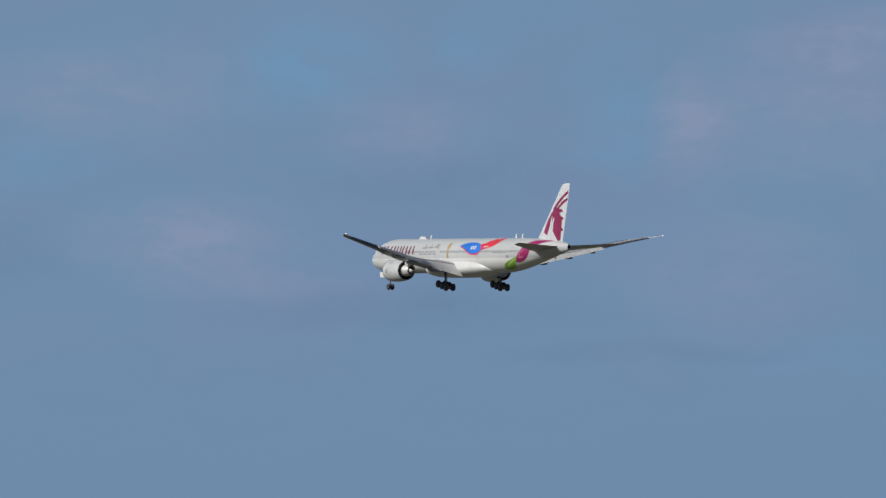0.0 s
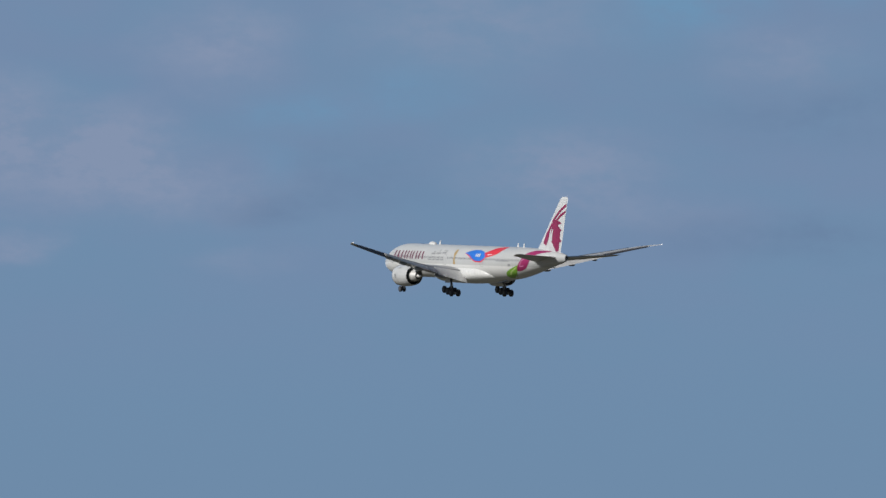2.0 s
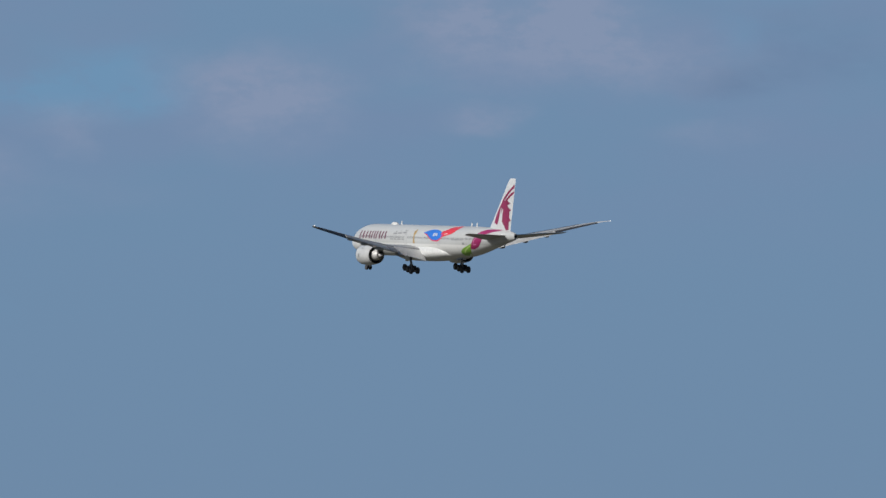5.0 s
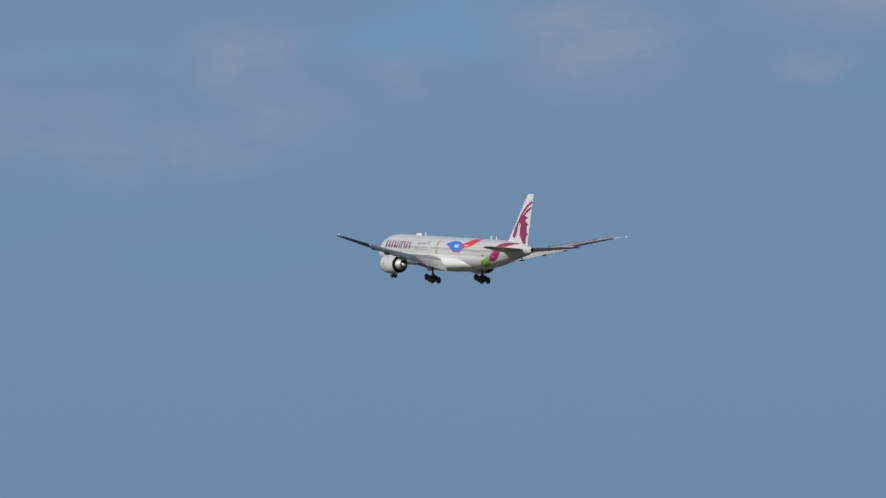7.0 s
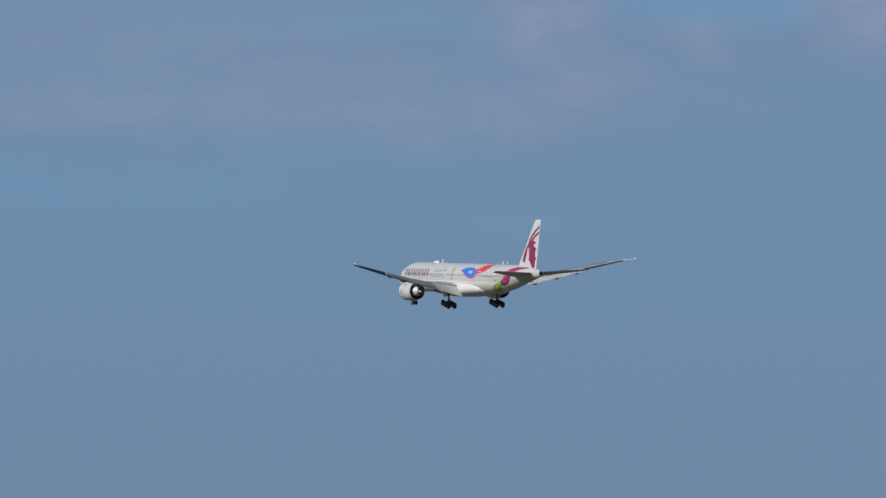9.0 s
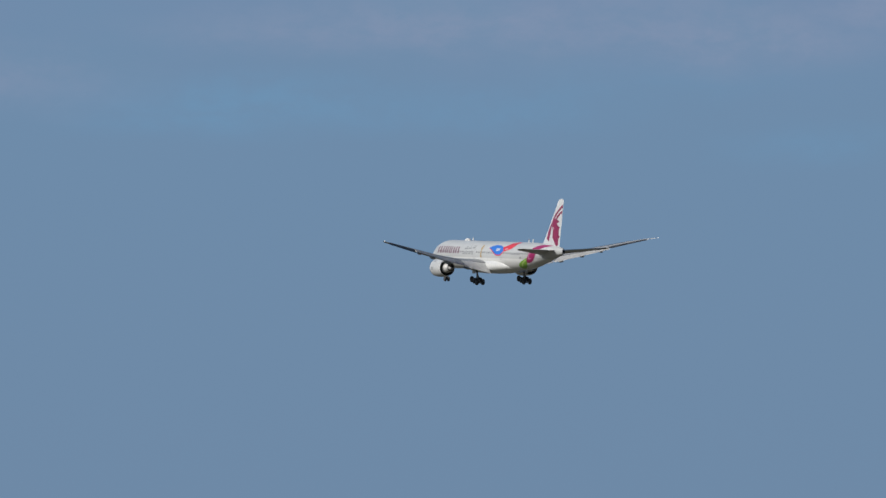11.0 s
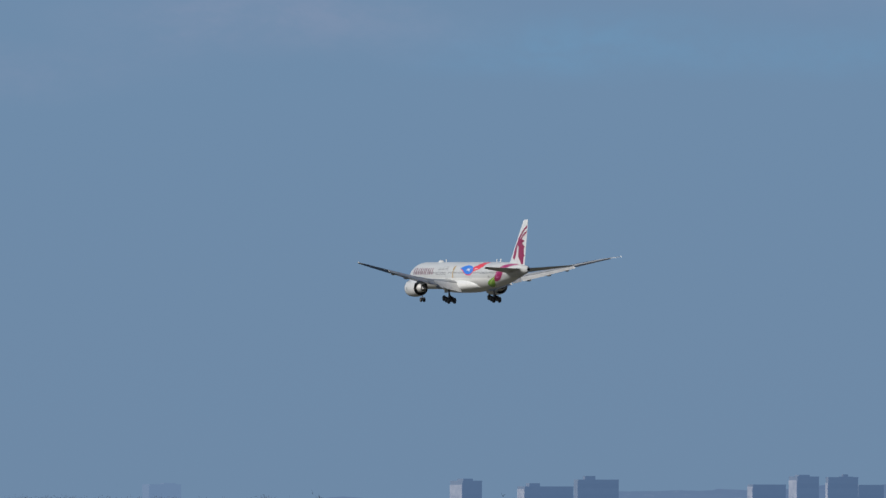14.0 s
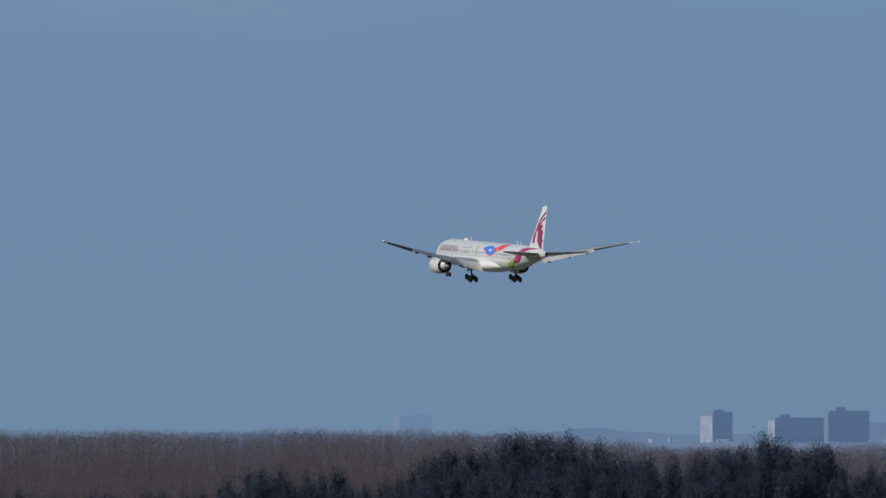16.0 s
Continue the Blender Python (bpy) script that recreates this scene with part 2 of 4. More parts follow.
    grain = n.math("ADD", n.math("MULTIPLY", fine, 0.68), n.math("MULTIPLY", wisps, 0.32))
    soft = n.math("MULTIPLY", n.ramp(grain, 0.34, 0.66), 0.9)
    colour = n.mix(n.math("MULTIPLY", clear, n.math("ADD", soft, 0.55), True), colour, srgb(109, 146, 179))
    colour = n.mix(n.math("MULTIPLY", slate, n.math("ADD", soft, 0.5), True), colour, srgb(106, 131, 163))
    colour = n.mix(n.math("MULTIPLY", pale, n.math("ADD", soft, 0.5), True), colour, srgb(131, 147, 175))
    glow = n.add("ShaderNodeEmission")
    glow.inputs[1].default_value = GLOW
    n.link(colour, glow.inputs[0])
    n.link(glow.outputs[0], n.out.inputs[0])
    return n.mat


def far_haze_material(name="hazy_far_ridge", low=(96, 118, 151), high=(102, 125, 156)):
    """Far backdrop of ridge and valley: haze colour put in as pure emission."""
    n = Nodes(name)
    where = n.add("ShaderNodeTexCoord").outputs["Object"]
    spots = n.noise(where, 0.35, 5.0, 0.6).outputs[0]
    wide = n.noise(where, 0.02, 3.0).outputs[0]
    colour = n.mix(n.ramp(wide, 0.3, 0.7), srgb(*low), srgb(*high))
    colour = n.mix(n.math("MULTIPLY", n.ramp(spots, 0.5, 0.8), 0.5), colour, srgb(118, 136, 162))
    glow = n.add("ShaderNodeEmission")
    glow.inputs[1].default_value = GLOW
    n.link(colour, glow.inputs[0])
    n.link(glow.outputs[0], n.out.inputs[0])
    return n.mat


# ---- mesh helpers ----
def part(name, bm, material, parent=None, label="", smooth=True):
    """Links a bmesh as one mesh object, under parent if one is given."""
    bmesh.ops.recalc_face_normals(bm, faces=bm.faces)
    me = bpy.data.meshes.new(name)
    bm.to_mesh(me)
    bm.free()
    me.materials.append(material)
    if smooth:
        me.shade_smooth()
        me.set_sharp_from_angle(angle=radians(35))
    ob = new(name, me)
    ob.parent = parent
    if label:
        tagged(ob, label)
    return ob


def curve_at(table, d):
    """Smooth interpolation (monotone-ish Hermite) of rows (d, values...) at d."""
    if d <= table[0][0]:
        return list(table[0][1:])
    if d >= table[-1][0]:
        return list(table[-1][1:])
    i = max(k for k in range(len(table) - 1) if table[k][0] <= d)
    x0, x1 = table[i][0], table[i + 1][0]
    h, s = x1 - x0, (d - table[i][0]) / (x1 - x0)
    out = []
    for c in range(1, len(table[0])):
        y0, y1 = table[i][c], table[i + 1][c]
        slope = (y1 - y0) / h
        before = (y0 - table[i - 1][c]) / (x0 - table[i - 1][0]) if i > 0 else slope
        after = (table[i + 2][c] - y1) / (table[i + 2][0] - x1) if i + 2 < len(table) else slope
        m0 = 0 if before * slope <= 0 else 2 * before * slope / (before + slope)
        m1 = 0 if after * slope <= 0 else 2 * after * slope / (after + slope)
        out.append((2 * s**3 - 3 * s**2 + 1) * y0 + (s**3 - 2 * s**2 + s) * h * m0
                   + (-2 * s**3 + 3 * s**2) * y1 + (s**3 - s**2) * h * m1)
    return out


def loft(bm, rings, closed=True, caps=True):
    """Joins rings of points (equal counts) by quads."""
    rows = [[bm.verts.new(p) for p in ring] for ring in rings]
    count = len(rows[0])
    for a, b in zip(rows, rows[1:]):
        for k in range(count if closed else count - 1):
            j = (k + 1) % count
            bm.faces.new((a[k], a[j], b[j], b[k]))
    if caps:
        bm.faces.new(rows[0])
        bm.faces.new(list(reversed(rows[-1])))
    return rows


def ring_x(x, cy, cz, ry, rz, count=40):
    return [(x, cy + ry * math.cos(2 * math.pi * k / count), cz + rz * math.sin(2 * math.pi * k / count)) for k in range(count)]


def tube(bm, a, b, r0, r1=None, count=10):
    """A tapered round bar from a to b."""
    a, b = Vector(a), Vector(b)
    r1 = r0 if r1 is None else r1
    q = (b - a).to_track_quat("Z", "Y")
    rings = []
    for p, r in ((a, r0), (b, r1)):
        rings.append([tuple(p + q @ Vector((r * math.cos(2 * math.pi * k / count), r * math.sin(2 * math.pi * k / count), 0))) for k in range(count)])
    loft(bm, rings)


def box(bm, centre, size, turn=None, bevel=0.0):
    made = bmesh.ops.create_cube(bm, size=1.0)["verts"]
    m = Matrix.Translation(centre) @ (turn or Matrix()) @ Matrix.Diagonal((*size, 1))
    bmesh.ops.transform(bm, matrix=m, verts=made)
    if bevel:
        edges = list({e for v in made for e in v.link_edges})
        bmesh.ops.bevel(bm, geom=edges, offset=bevel, segments=2, affect="EDGES")


# ---- setting: ground, far ridge, sky ----
def build_ground():
    bm = bmesh.new()
    radii = [0, 6, 20, 50, 100, 200, 350, 500, 700, 1000, 1500, 2000, 2600, 3200, 3800, 4400, 4985]
    rings = []
    for r in radii[1:]:
        h = 18.4 * (1 - min(1, r / 900)) ** 2
        rings.append([(r * math.cos(2 * math.pi * k / 96), r * math.sin(2 * math.pi * k / 96),
                       h + (0.25 * noise.noise((r * 0.01, k * 0.3, 0)) if r > 30 else 0)) for k in range(96)])
    rows = loft(bm, rings, caps=False)
    top = bm.verts.new((0, 0, 18.4))
    for k in range(96):
        bm.faces.new((top, rows[0][k], rows[0][(k + 1) % 96]))
    tagged(part("ground", bm, SOIL), "brownish winter fields reaching the horizon", "ground", kind="structure")


def polar(az, dist, z):
    a = radians(az * 0.9930)
    return (-math.sin(a) * dist, math.cos(a) * dist, z)


EYE = 20.0


def height_for(el, dist):
    return EYE + dist * math.tan(radians(el))


def build_backdrop():
    """A curved sheet of sky far behind everything."""
    bm = bmesh.new()
    uv = bm.loops.layers.uv.new("degrees")
    azs = [-7.5 + 1.5 * k for k in range(16)]
    els = [-0.24, 0.5, 1, 2, 3, 4, 6, 9, 13]
    grid = [[bm.verts.new(polar(a, 4980, height_for(e, 4980))) for e in els] for a in azs]
    for i in range(len(azs) - 1):
        for j in range(len(els) - 1):
            f = bm.faces.new((grid[i][j], grid[i + 1][j], grid[i + 1][j + 1], grid[i][j + 1]))
            corners = ((azs[i], els[j]), (azs[i + 1], els[j]), (azs[i + 1], els[j + 1]), (azs[i], els[j + 1]))
            for loop, c in zip(f.loops, corners):
                loop[uv].uv = c
    ob = part("backdrop", bm, sky_backdrop_material())
    tagged(ob, "hazy blue sky with soft pale lilac clouds", "sky", kind="structure")


def build_far_ridge():
    """The low hazy ridge behind the town."""
    ridge = [(-4, 0.01), (1, 0.03), (3.6, 0.05), (4.5, 0.07), (4.9, 0.120), (5.1, 0.124), (5.45, 0.122), (5.75, 0.105), (6.0, 0.104), (6.2, 0.098), (6.35, 0.088),
             (6.5, 0.066), (6.75, 0.062), (6.88, 0.070), (7.0, 0.082), (7.1, 0.078), (7.25, 0.066), (7.6, 0.06), (8.2, 0.07), (8.6, 0.055), (9.4, 0.06), (14, 0.03)]
    bm = bmesh.new()
    rings = []
    az = -4.0
    while az <= 14.0:
        e = curve_at(ridge, az)[0] + 0.006 * noise.noise((az * 9, 0, 3)) + 0.004 * noise.noise((az * 40, 2, 3))
        rings.append([polar(az, 4860, 0), polar(az, 4860, height_for(e * 0.6, 4860)), polar(az, 4875, height_for(e, 4875)),
                      polar(az, 4895, height_for(e, 4895)), polar(az, 4940, 0)])
        az += 0.02
    loft(bm, rings, closed=False, caps=False)
    tagged(part("far_ridge", bm, far_haze_material()), "low wooded ridge blue with distance haze", "hills", kind="structure")


def build_valley_haze():
    """A glowing slope at the town's foot, standing in for pale haze."""
    bm = bmesh.new()
    rings = []
    az = 3.0
    while az <= 11.0:
        e = 0.040 + 0.012 * noise.noise((az * 3, 5, 1)) + 0.006 * noise.noise((az * 22, 1, 3)) + 0.003 * noise.noise((az * 80, 1, 7))
        rings.append([polar(az, 4590, 0), polar(az, 4600, height_for(e, 4600)), polar(az, 4612, height_for(e, 4612)), polar(az, 4640, 0)])
        az += 0.01
    loft(bm, rings, closed=False, caps=False)
    tagged(part("valley_slope", bm, far_haze_material("hazy_valley", (98, 119, 149), (110, 128, 156))), "glowing slope standing in for pale haze below the town", "hills", kind="structure")


# ---- the town on the horizon ----
def building(az_left, az_right, el_top, dist, front, side, turn=24.0, plant=None, label="", deep=9.0, lower=0.1):
    """A flat-roofed block whose front spans the azimuths given; its end wall shows on its sunny side."""
    left, right = Vector(polar(az_left, dist, 0)), Vector(polar(az_right, dist, 0))
    width = (right - left).length / math.cos(radians(turn))
    h = height_for(el_top, dist)
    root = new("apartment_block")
    root.matrix_world = Matrix.Translation(left) @ pose(0, 0, 0, 0, 0, math.degrees(math.atan2(right.y - left.y, right.x - left.x)) + turn)
    tagged(root, label or "grey flat-roofed apartment block in the hazy distance", "building", "town blocks on the horizon")
    bm = bmesh.new()
    box(bm, (width / 2, deep / 2, h / 2), (width, deep, h), bevel=0.05)
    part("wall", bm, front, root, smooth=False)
    bm = bmesh.new()
    box(bm, (-0.1, deep / 2, (h - lower) / 2), (0.18, deep - 0.2, h - lower - 0.2))
    part("end_wall", bm, side, root, "end wall on the sunny side, mostly painted paler", smooth=False)
    bm = bmesh.new()
    for y in (0.1, deep - 0.1):
        box(bm, (width / 2, y, h + 0.12), (width + 0.1, 0.2, 0.3))
    for x in (0.1, width - 0.1):
        box(bm, (x, deep / 2, h + 0.12), (0.2, deep - 0.4, 0.3))
    part("parapet", bm, front, root, smooth=False)
    storey = 2.8
    for k in range(int(h / storey)):
        bm = bmesh.new()
        box(bm, (width / 2, -0.03, k * storey + 1.7), (width - 0.6, 0.08, 1.25))
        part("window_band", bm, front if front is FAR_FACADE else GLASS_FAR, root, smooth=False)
    for p in plant or ():
        bm = bmesh.new()
        box(bm, (width * p[0], deep * 0.5, h + p[2] / 2), (width * p[1], deep * 0.5, p[2]), bevel=0.05)
        part("plant_room", bm, front, root, smooth=False)
    return root




def build_town():
    D = 4700
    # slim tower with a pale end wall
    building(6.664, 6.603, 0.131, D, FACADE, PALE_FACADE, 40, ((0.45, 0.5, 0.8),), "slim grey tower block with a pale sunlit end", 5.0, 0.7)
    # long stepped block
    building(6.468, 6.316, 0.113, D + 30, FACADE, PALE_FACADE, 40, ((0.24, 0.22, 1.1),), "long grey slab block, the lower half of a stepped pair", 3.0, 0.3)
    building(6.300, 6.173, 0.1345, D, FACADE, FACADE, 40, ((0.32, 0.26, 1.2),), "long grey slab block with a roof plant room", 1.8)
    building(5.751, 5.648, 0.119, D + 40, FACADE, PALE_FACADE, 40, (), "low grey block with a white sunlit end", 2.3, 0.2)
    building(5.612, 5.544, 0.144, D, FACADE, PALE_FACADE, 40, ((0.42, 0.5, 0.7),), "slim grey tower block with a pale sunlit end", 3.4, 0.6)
    building(5.515, 5.421, 0.142, D + 20, FACADE, PALE_FACADE, 40, ((0.62, 0.5, 0.4), (0.6, 0.18, 1.0)), "broad grey tower block with a narrow sunlit end painted pale", 1.1, 1.1)
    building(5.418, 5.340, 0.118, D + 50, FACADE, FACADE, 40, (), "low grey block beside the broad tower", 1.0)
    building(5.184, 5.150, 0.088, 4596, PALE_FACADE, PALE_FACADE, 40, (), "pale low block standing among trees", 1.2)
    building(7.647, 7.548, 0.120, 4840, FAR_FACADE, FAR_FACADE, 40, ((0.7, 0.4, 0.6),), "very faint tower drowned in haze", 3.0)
    rnd = random.Random(5)
    for k in range(13):
        az = 4.9 + 3.6 * rnd.random()
        house(az, 4626 + 20 * rnd.random(), 0.040 + 0.012 * rnd.random(), rnd)
    for az, el in ((8.724, 0.074), (8.337, 0.062), (6.165, 0.046), (6.12, 0.05), (6.80, 0.055), (6.86, 0.05), (7.05, 0.045)):
        house(az, 4630 + 20 * rnd.random(), el, rnd, 0.35)


def house(az, dist, el, rnd, size=1.0):
    """A small pale gabled house among the far trees."""
    h = height_for(el, dist)
    w, dp = (1.6 + 2.0 * rnd.random()) * size, 2.2 * size
    root = new("house")
    root.matrix_world = Matrix.Translation(polar(az, dist, 0)) @ pose(0, 0, 0, 0, 0, az + rnd.uniform(-30, 40))
    tagged(root, "small pale house on the far slope", "house", "houses on the far slope")
    bm = bmesh.new()
    box(bm, (0, 0, h / 2), (w, dp, h))
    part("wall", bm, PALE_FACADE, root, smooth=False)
    bm = bmesh.new()
    rows = [[(-w / 2 - 0.1, -dp / 2 - 0.1, h), (w / 2 + 0.1, -dp / 2 - 0.1, h)], [(-w / 2 - 0.1, 0, h + 0.7 * size), (w / 2 + 0.1, 0, h + 0.7 * size)],
            [(-w / 2 - 0.1, dp / 2 + 0.1, h), (w / 2 + 0.1, dp / 2 + 0.1, h)]]
    vs = [[bm.verts.new(p) for p in r] for r in rows]
    for a, b in ((0, 1), (1, 2), (2, 0)):
        bm.faces.new((vs[a][0], vs[a][1], vs[b][1], vs[b][0]))
    bm.faces.new([r[0] for r in vs])
    bm.faces.new([r[1] for r in vs])
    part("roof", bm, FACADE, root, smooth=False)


# ---- woods ----
def slivers(base, way, length, width, rng):
    """Many thin twigs: narrow three-cornered blades as one array of corners."""
    way = way / np.linalg.norm(way, axis=1, keepdims=True)
    side = np.cross(way, rng.normal(size=way.shape))
    side *= (width / np.linalg.norm(side, axis=1))[:, None]
    return np.stack((base - side, base + side, base + way * length[:, None]), 1).reshape(-1, 3)


def blades(name, corners, material, parent=None):
    """One mesh of loose triangles from an array of corners."""
    me = bpy.data.meshes.new(name)
    n = len(corners)
    me.vertices.add(n)
    me.vertices.foreach_set("co", corners.astype(np.float32).ravel())
    me.loops.add(n)
    me.loops.foreach_set("vertex_index", np.arange(n, dtype=np.int32))
    me.polygons.add(n // 3)
    me.polygons.foreach_set("loop_start", np.arange(0, n, 3, dtype=np.int32))
    me.update()
    me.materials.append(material)
    ob = new(name, me)
    ob.parent = parent
    return ob


def bare_tree(x, y, height, spread, rng, twigs):
    """A leafless tree: trunk, forking limbs and a fan of fine twigs."""
    foot = np.array((x, y, 0.0))
    fork = np.array((x, y, height * 0.42))
    a = rng.uniform(0, 6.283, 28)
    reach = spread * np.sqrt(rng.random(28))
    top = height * (1 - 0.05 * (reach / spread) ** 2) * rng.uniform(0.972, 1.0, 28)
    tips = np.stack((x + reach * np.cos(a), y + reach * np.sin(a), top), 1)
    trunk = slivers(np.repeat(foot[None], 6, 0), np.repeat((fork - foot)[None], 6, 0) + rng.normal(0, 0.1, (6, 3)), np.full(6, height * 0.5), np.full(6, 0.22), rng)
    limbs = slivers(np.repeat(fork[None], 28, 0), tips - fork, np.linalg.norm(tips - fork, axis=1), np.full(28, 0.06), rng)
    pick = rng.integers(0, 28, twigs)
    s = rng.random(twigs) ** 0.42
    base = fork + (tips[pick] - fork) * s[:, None] + rng.normal(0, 1, (twigs, 3)) * (0.6, 0.6, 0.18)
    low = rng.random(twigs) < 0.25
    base[low, 2] *= rng.uniform(0.5, 0.9, low.sum())
    way = np.stack((rng.normal(0, 0.75, twigs), rng.normal(0, 0.75, twigs), rng.uniform(0.2, 1.2, twigs)), 1)
    fine = slivers(base, way, rng.uniform(0.25, 0.6, twigs), rng.uniform(0.010, 0.022, twigs), rng)
    return np.concatenate((trunk, limbs, fine))


def build_bare_woods():
    rng = np.random.default_rng(11)
    for dist, el, step, twigs in ((2710, 0.084, 1.25, 3400), (2600, 0.066, 1.7, 2700), (2450, 0.024, 2.2, 2800), (2320, -0.015, 2.4, 2000), (2220, -0.06, 2.6, 1500)):
        rows = []
        az = 4.9 if el > 0.03 else 7.0   # farther on, the evergreens hide the lower rows
        while az < 9.4:
            d = dist + rng.uniform(-40, 40)
            e = el + 0.012 * noise.noise((az * 1.7, dist, 0)) + 0.009 * noise.noise((az * 9, dist, 4)) + rng.uniform(-0.007, 0.004)
            e -= 0.05 * max(0.0, min(1.0, (7.3 - az) / 0.5))
            x, y, _ = polar(az, d, 0)
            rows.append(bare_tree(x, y, height_for(e, d), rng.uniform(2.6, 3.8), rng, twigs))
            az += math.degrees(step * rng.uniform(0.6, 1.3) / dist)
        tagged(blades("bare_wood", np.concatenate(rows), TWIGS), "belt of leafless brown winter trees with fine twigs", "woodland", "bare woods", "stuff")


def evergreen(seed, height, spread):
    """A dark evergreen: trunk, limbs, and a ragged crown of many small needle clumps."""
    rnd = random.Random(seed)
    root = new("evergreen_tree")
    bm = bmesh.new()
    tube(bm, (0, 0, 0), (0, 0, height * 0.94), 0.28, 0.05, 7)
    for k in range(12):
        z = height * rnd.uniform(0.35, 0.9)
        a = rnd.uniform(0, 6.283)
        r = spread * (1 - z / height) * 1.6 + 0.4
        tube(bm, (0, 0, z), (r * math.cos(a), r * math.sin(a), z + r * 0.35), 0.07, 0.02, 4)
    part("trunk", bm, BARK, root)
    rng = np.random.default_rng(seed)
    tops = np.concatenate((np.stack((rng.uniform(-0.5, 0.5, 6) * spread, rng.uniform(-0.5, 0.5, 6) * spread, rng.uniform(0.84, 1.0, 6)), 1), ((0, 0, 1.0),)))
    count = 430
    t = tops[rng.integers(0, 7, count)]
    u = rng.random(count) ** 0.75
    z = height * (0.25 + (t[:, 2] - 0.25) * u)
    r = spread * 0.8 * (1 - u) ** 0.45 * np.sqrt(rng.random(count)) + 0.1
    a = rng.uniform(0, 6.283, count)
    clumps = np.stack((t[:, 0] * (1 - 0.3 * u) + r * np.cos(a), t[:, 1] * (1 - 0.3 * u) + r * np.sin(a), z), 1)
    n = count * 14
    base = np.repeat(clumps, 14, 0) + rng.normal(0, 0.34, (n, 3))
    way = np.stack((rng.normal(0, 0.7, n), rng.normal(0, 0.7, n), rng.normal(0.6, 0.5, n)), 1)
    leafy = [slivers(base, way, rng.uniform(0.3, 0.65, n), rng.uniform(0.018, 0.036, n), rng)]
    # the dense inner growth of each leader: broader sprays close to its axis
    n = 3000
    t = tops[rng.integers(0, 7, n)]
    u = rng.random(n)
    r = spread * 0.52 * (1 - u) ** 0.5 * np.sqrt(rng.random(n))
    a = rng.uniform(0, 6.283, n)
    base = np.stack((t[:, 0] * (1 - 0.3 * u) + r * np.cos(a), t[:, 1] * (1 - 0.3 * u) + r * np.sin(a), height * (0.2 + (t[:, 2] - 0.24) * u)), 1)
    way = np.stack((rng.normal(0, 0.6, n), rng.normal(0, 0.6, n), rng.normal(0.6, 0.5, n)), 1)
    leafy.append(slivers(base, way, rng.uniform(0.35, 0.7, n), rng.uniform(0.06, 0.10, n), rng))
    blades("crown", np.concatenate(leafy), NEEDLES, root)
    tagged(root, "dark evergreen tree with a ragged pointed crown", "tree", "dark evergreens before the wood")
    return root


def build_evergreens():
    profile = [(4.2, 0.01), (5.2, 0.02), (5.45, 0.03), (5.65, 0.036), (5.75, 0.027), (5.81, 0.009), (5.83, -0.07), (5.875, -0.08), (5.90, 0.0), (5.95, 0.01), (6.12, 0.009), (6.15, -0.03),
               (6.22, -0.065), (6.25, -0.03), (6.28, 0.015), (6.31, 0.032), (6.37, 0.036), (6.412, 0.027), (6.466, 0.054), (6.51, 0.066), (6.56, 0.032), (6.70, 0.022), (6.75, -0.008), (6.94, -0.006),
               (7.03, 0.041), (7.12, 0.054), (7.22, 0.048), (7.31, 0.054), (7.42, 0.018), (7.53, 0.012), (7.58, -0.02), (7.62, -0.052), (7.66, -0.085), (7.81, -0.09), (7.84, -0.038), (7.92, -0.058),
               (8.02, -0.044), (8.10, -0.052), (8.17, -0.07), (8.24, -0.11), (8.6, -0.125), (8.79, -0.114), (9.0, -0.13)]
    rnd = random.Random(23)
    kinds = [evergreen(31, 20.0, 2.6), evergreen(32, 20.0, 3.2), evergreen(33, 20.0, 2.2), evergreen(34, 20.0, 3.0), evergreen(35, 20.0, 2.5)]
    used = set()
    for row, (dist, drop, step) in enumerate(((1990, 0.0, 2.1), (1960, 0.016, 2.5), (1930, 0.036, 3.0), (1880, 0.075, 3.6), (1850, 0.11, 4.2))):
        az = 4.3
        while az < 9.0:
            d = dist + rnd.uniform(-22, 22)
            e = curve_at(profile, az)[0] - drop + rnd.uniform(-0.010, 0.014)
            h = height_for(e, d)
            x, y, _ = polar(az, d, 0)
            kind = kinds[rnd.randrange(5)]
            m = pose(x, y, 0, 0, 0, rnd.uniform(0, 360))
            if kind.name in used:
                ob = copy_thing(kind, m)
            else:
                used.add(kind.name)
                ob = kind
                ob.matrix_world = m
            s = h / 20.0
            ob.scale = (s, s, s)
            az += math.degrees(step * rnd.uniform(0.6, 1.35) / dist)


# ---- the airliner; built with d metres behind the nose, y to its port side, z above the cabin axis ----
REF = 37.0
HULL = [  # d, centre height, half width, half height
    (0.0, -0.85, 0.03, 0.03), (0.25, -0.83, 0.50, 0.45), (0.8, -0.78, 0.98, 0.90), (1.8, -0.66, 1.55, 1.45), (3.2, -0.47, 2.12, 2.02), (5.0, -0.25, 2.60, 2.56),
    (7.2, -0.08, 2.92, 2.93), (10.0, 0.0, 3.10, 3.10), (48.0, 0.0, 3.10, 3.10), (53.0, 0.10, 3.02, 3.00), (57.0, 0.34, 2.78, 2.74), (61.0, 0.68, 2.40, 2.34),
    (65.0, 1.00, 1.88, 1.86), (69.0, 1.24, 1.25, 1.30), (71.5, 1.34, 0.80, 0.92), (72.8, 1.36, 0.45, 0.66), (73.15, 1.36, 0.34, 0.55)]


def at(d, y, z):
    return (REF - d, y, z)


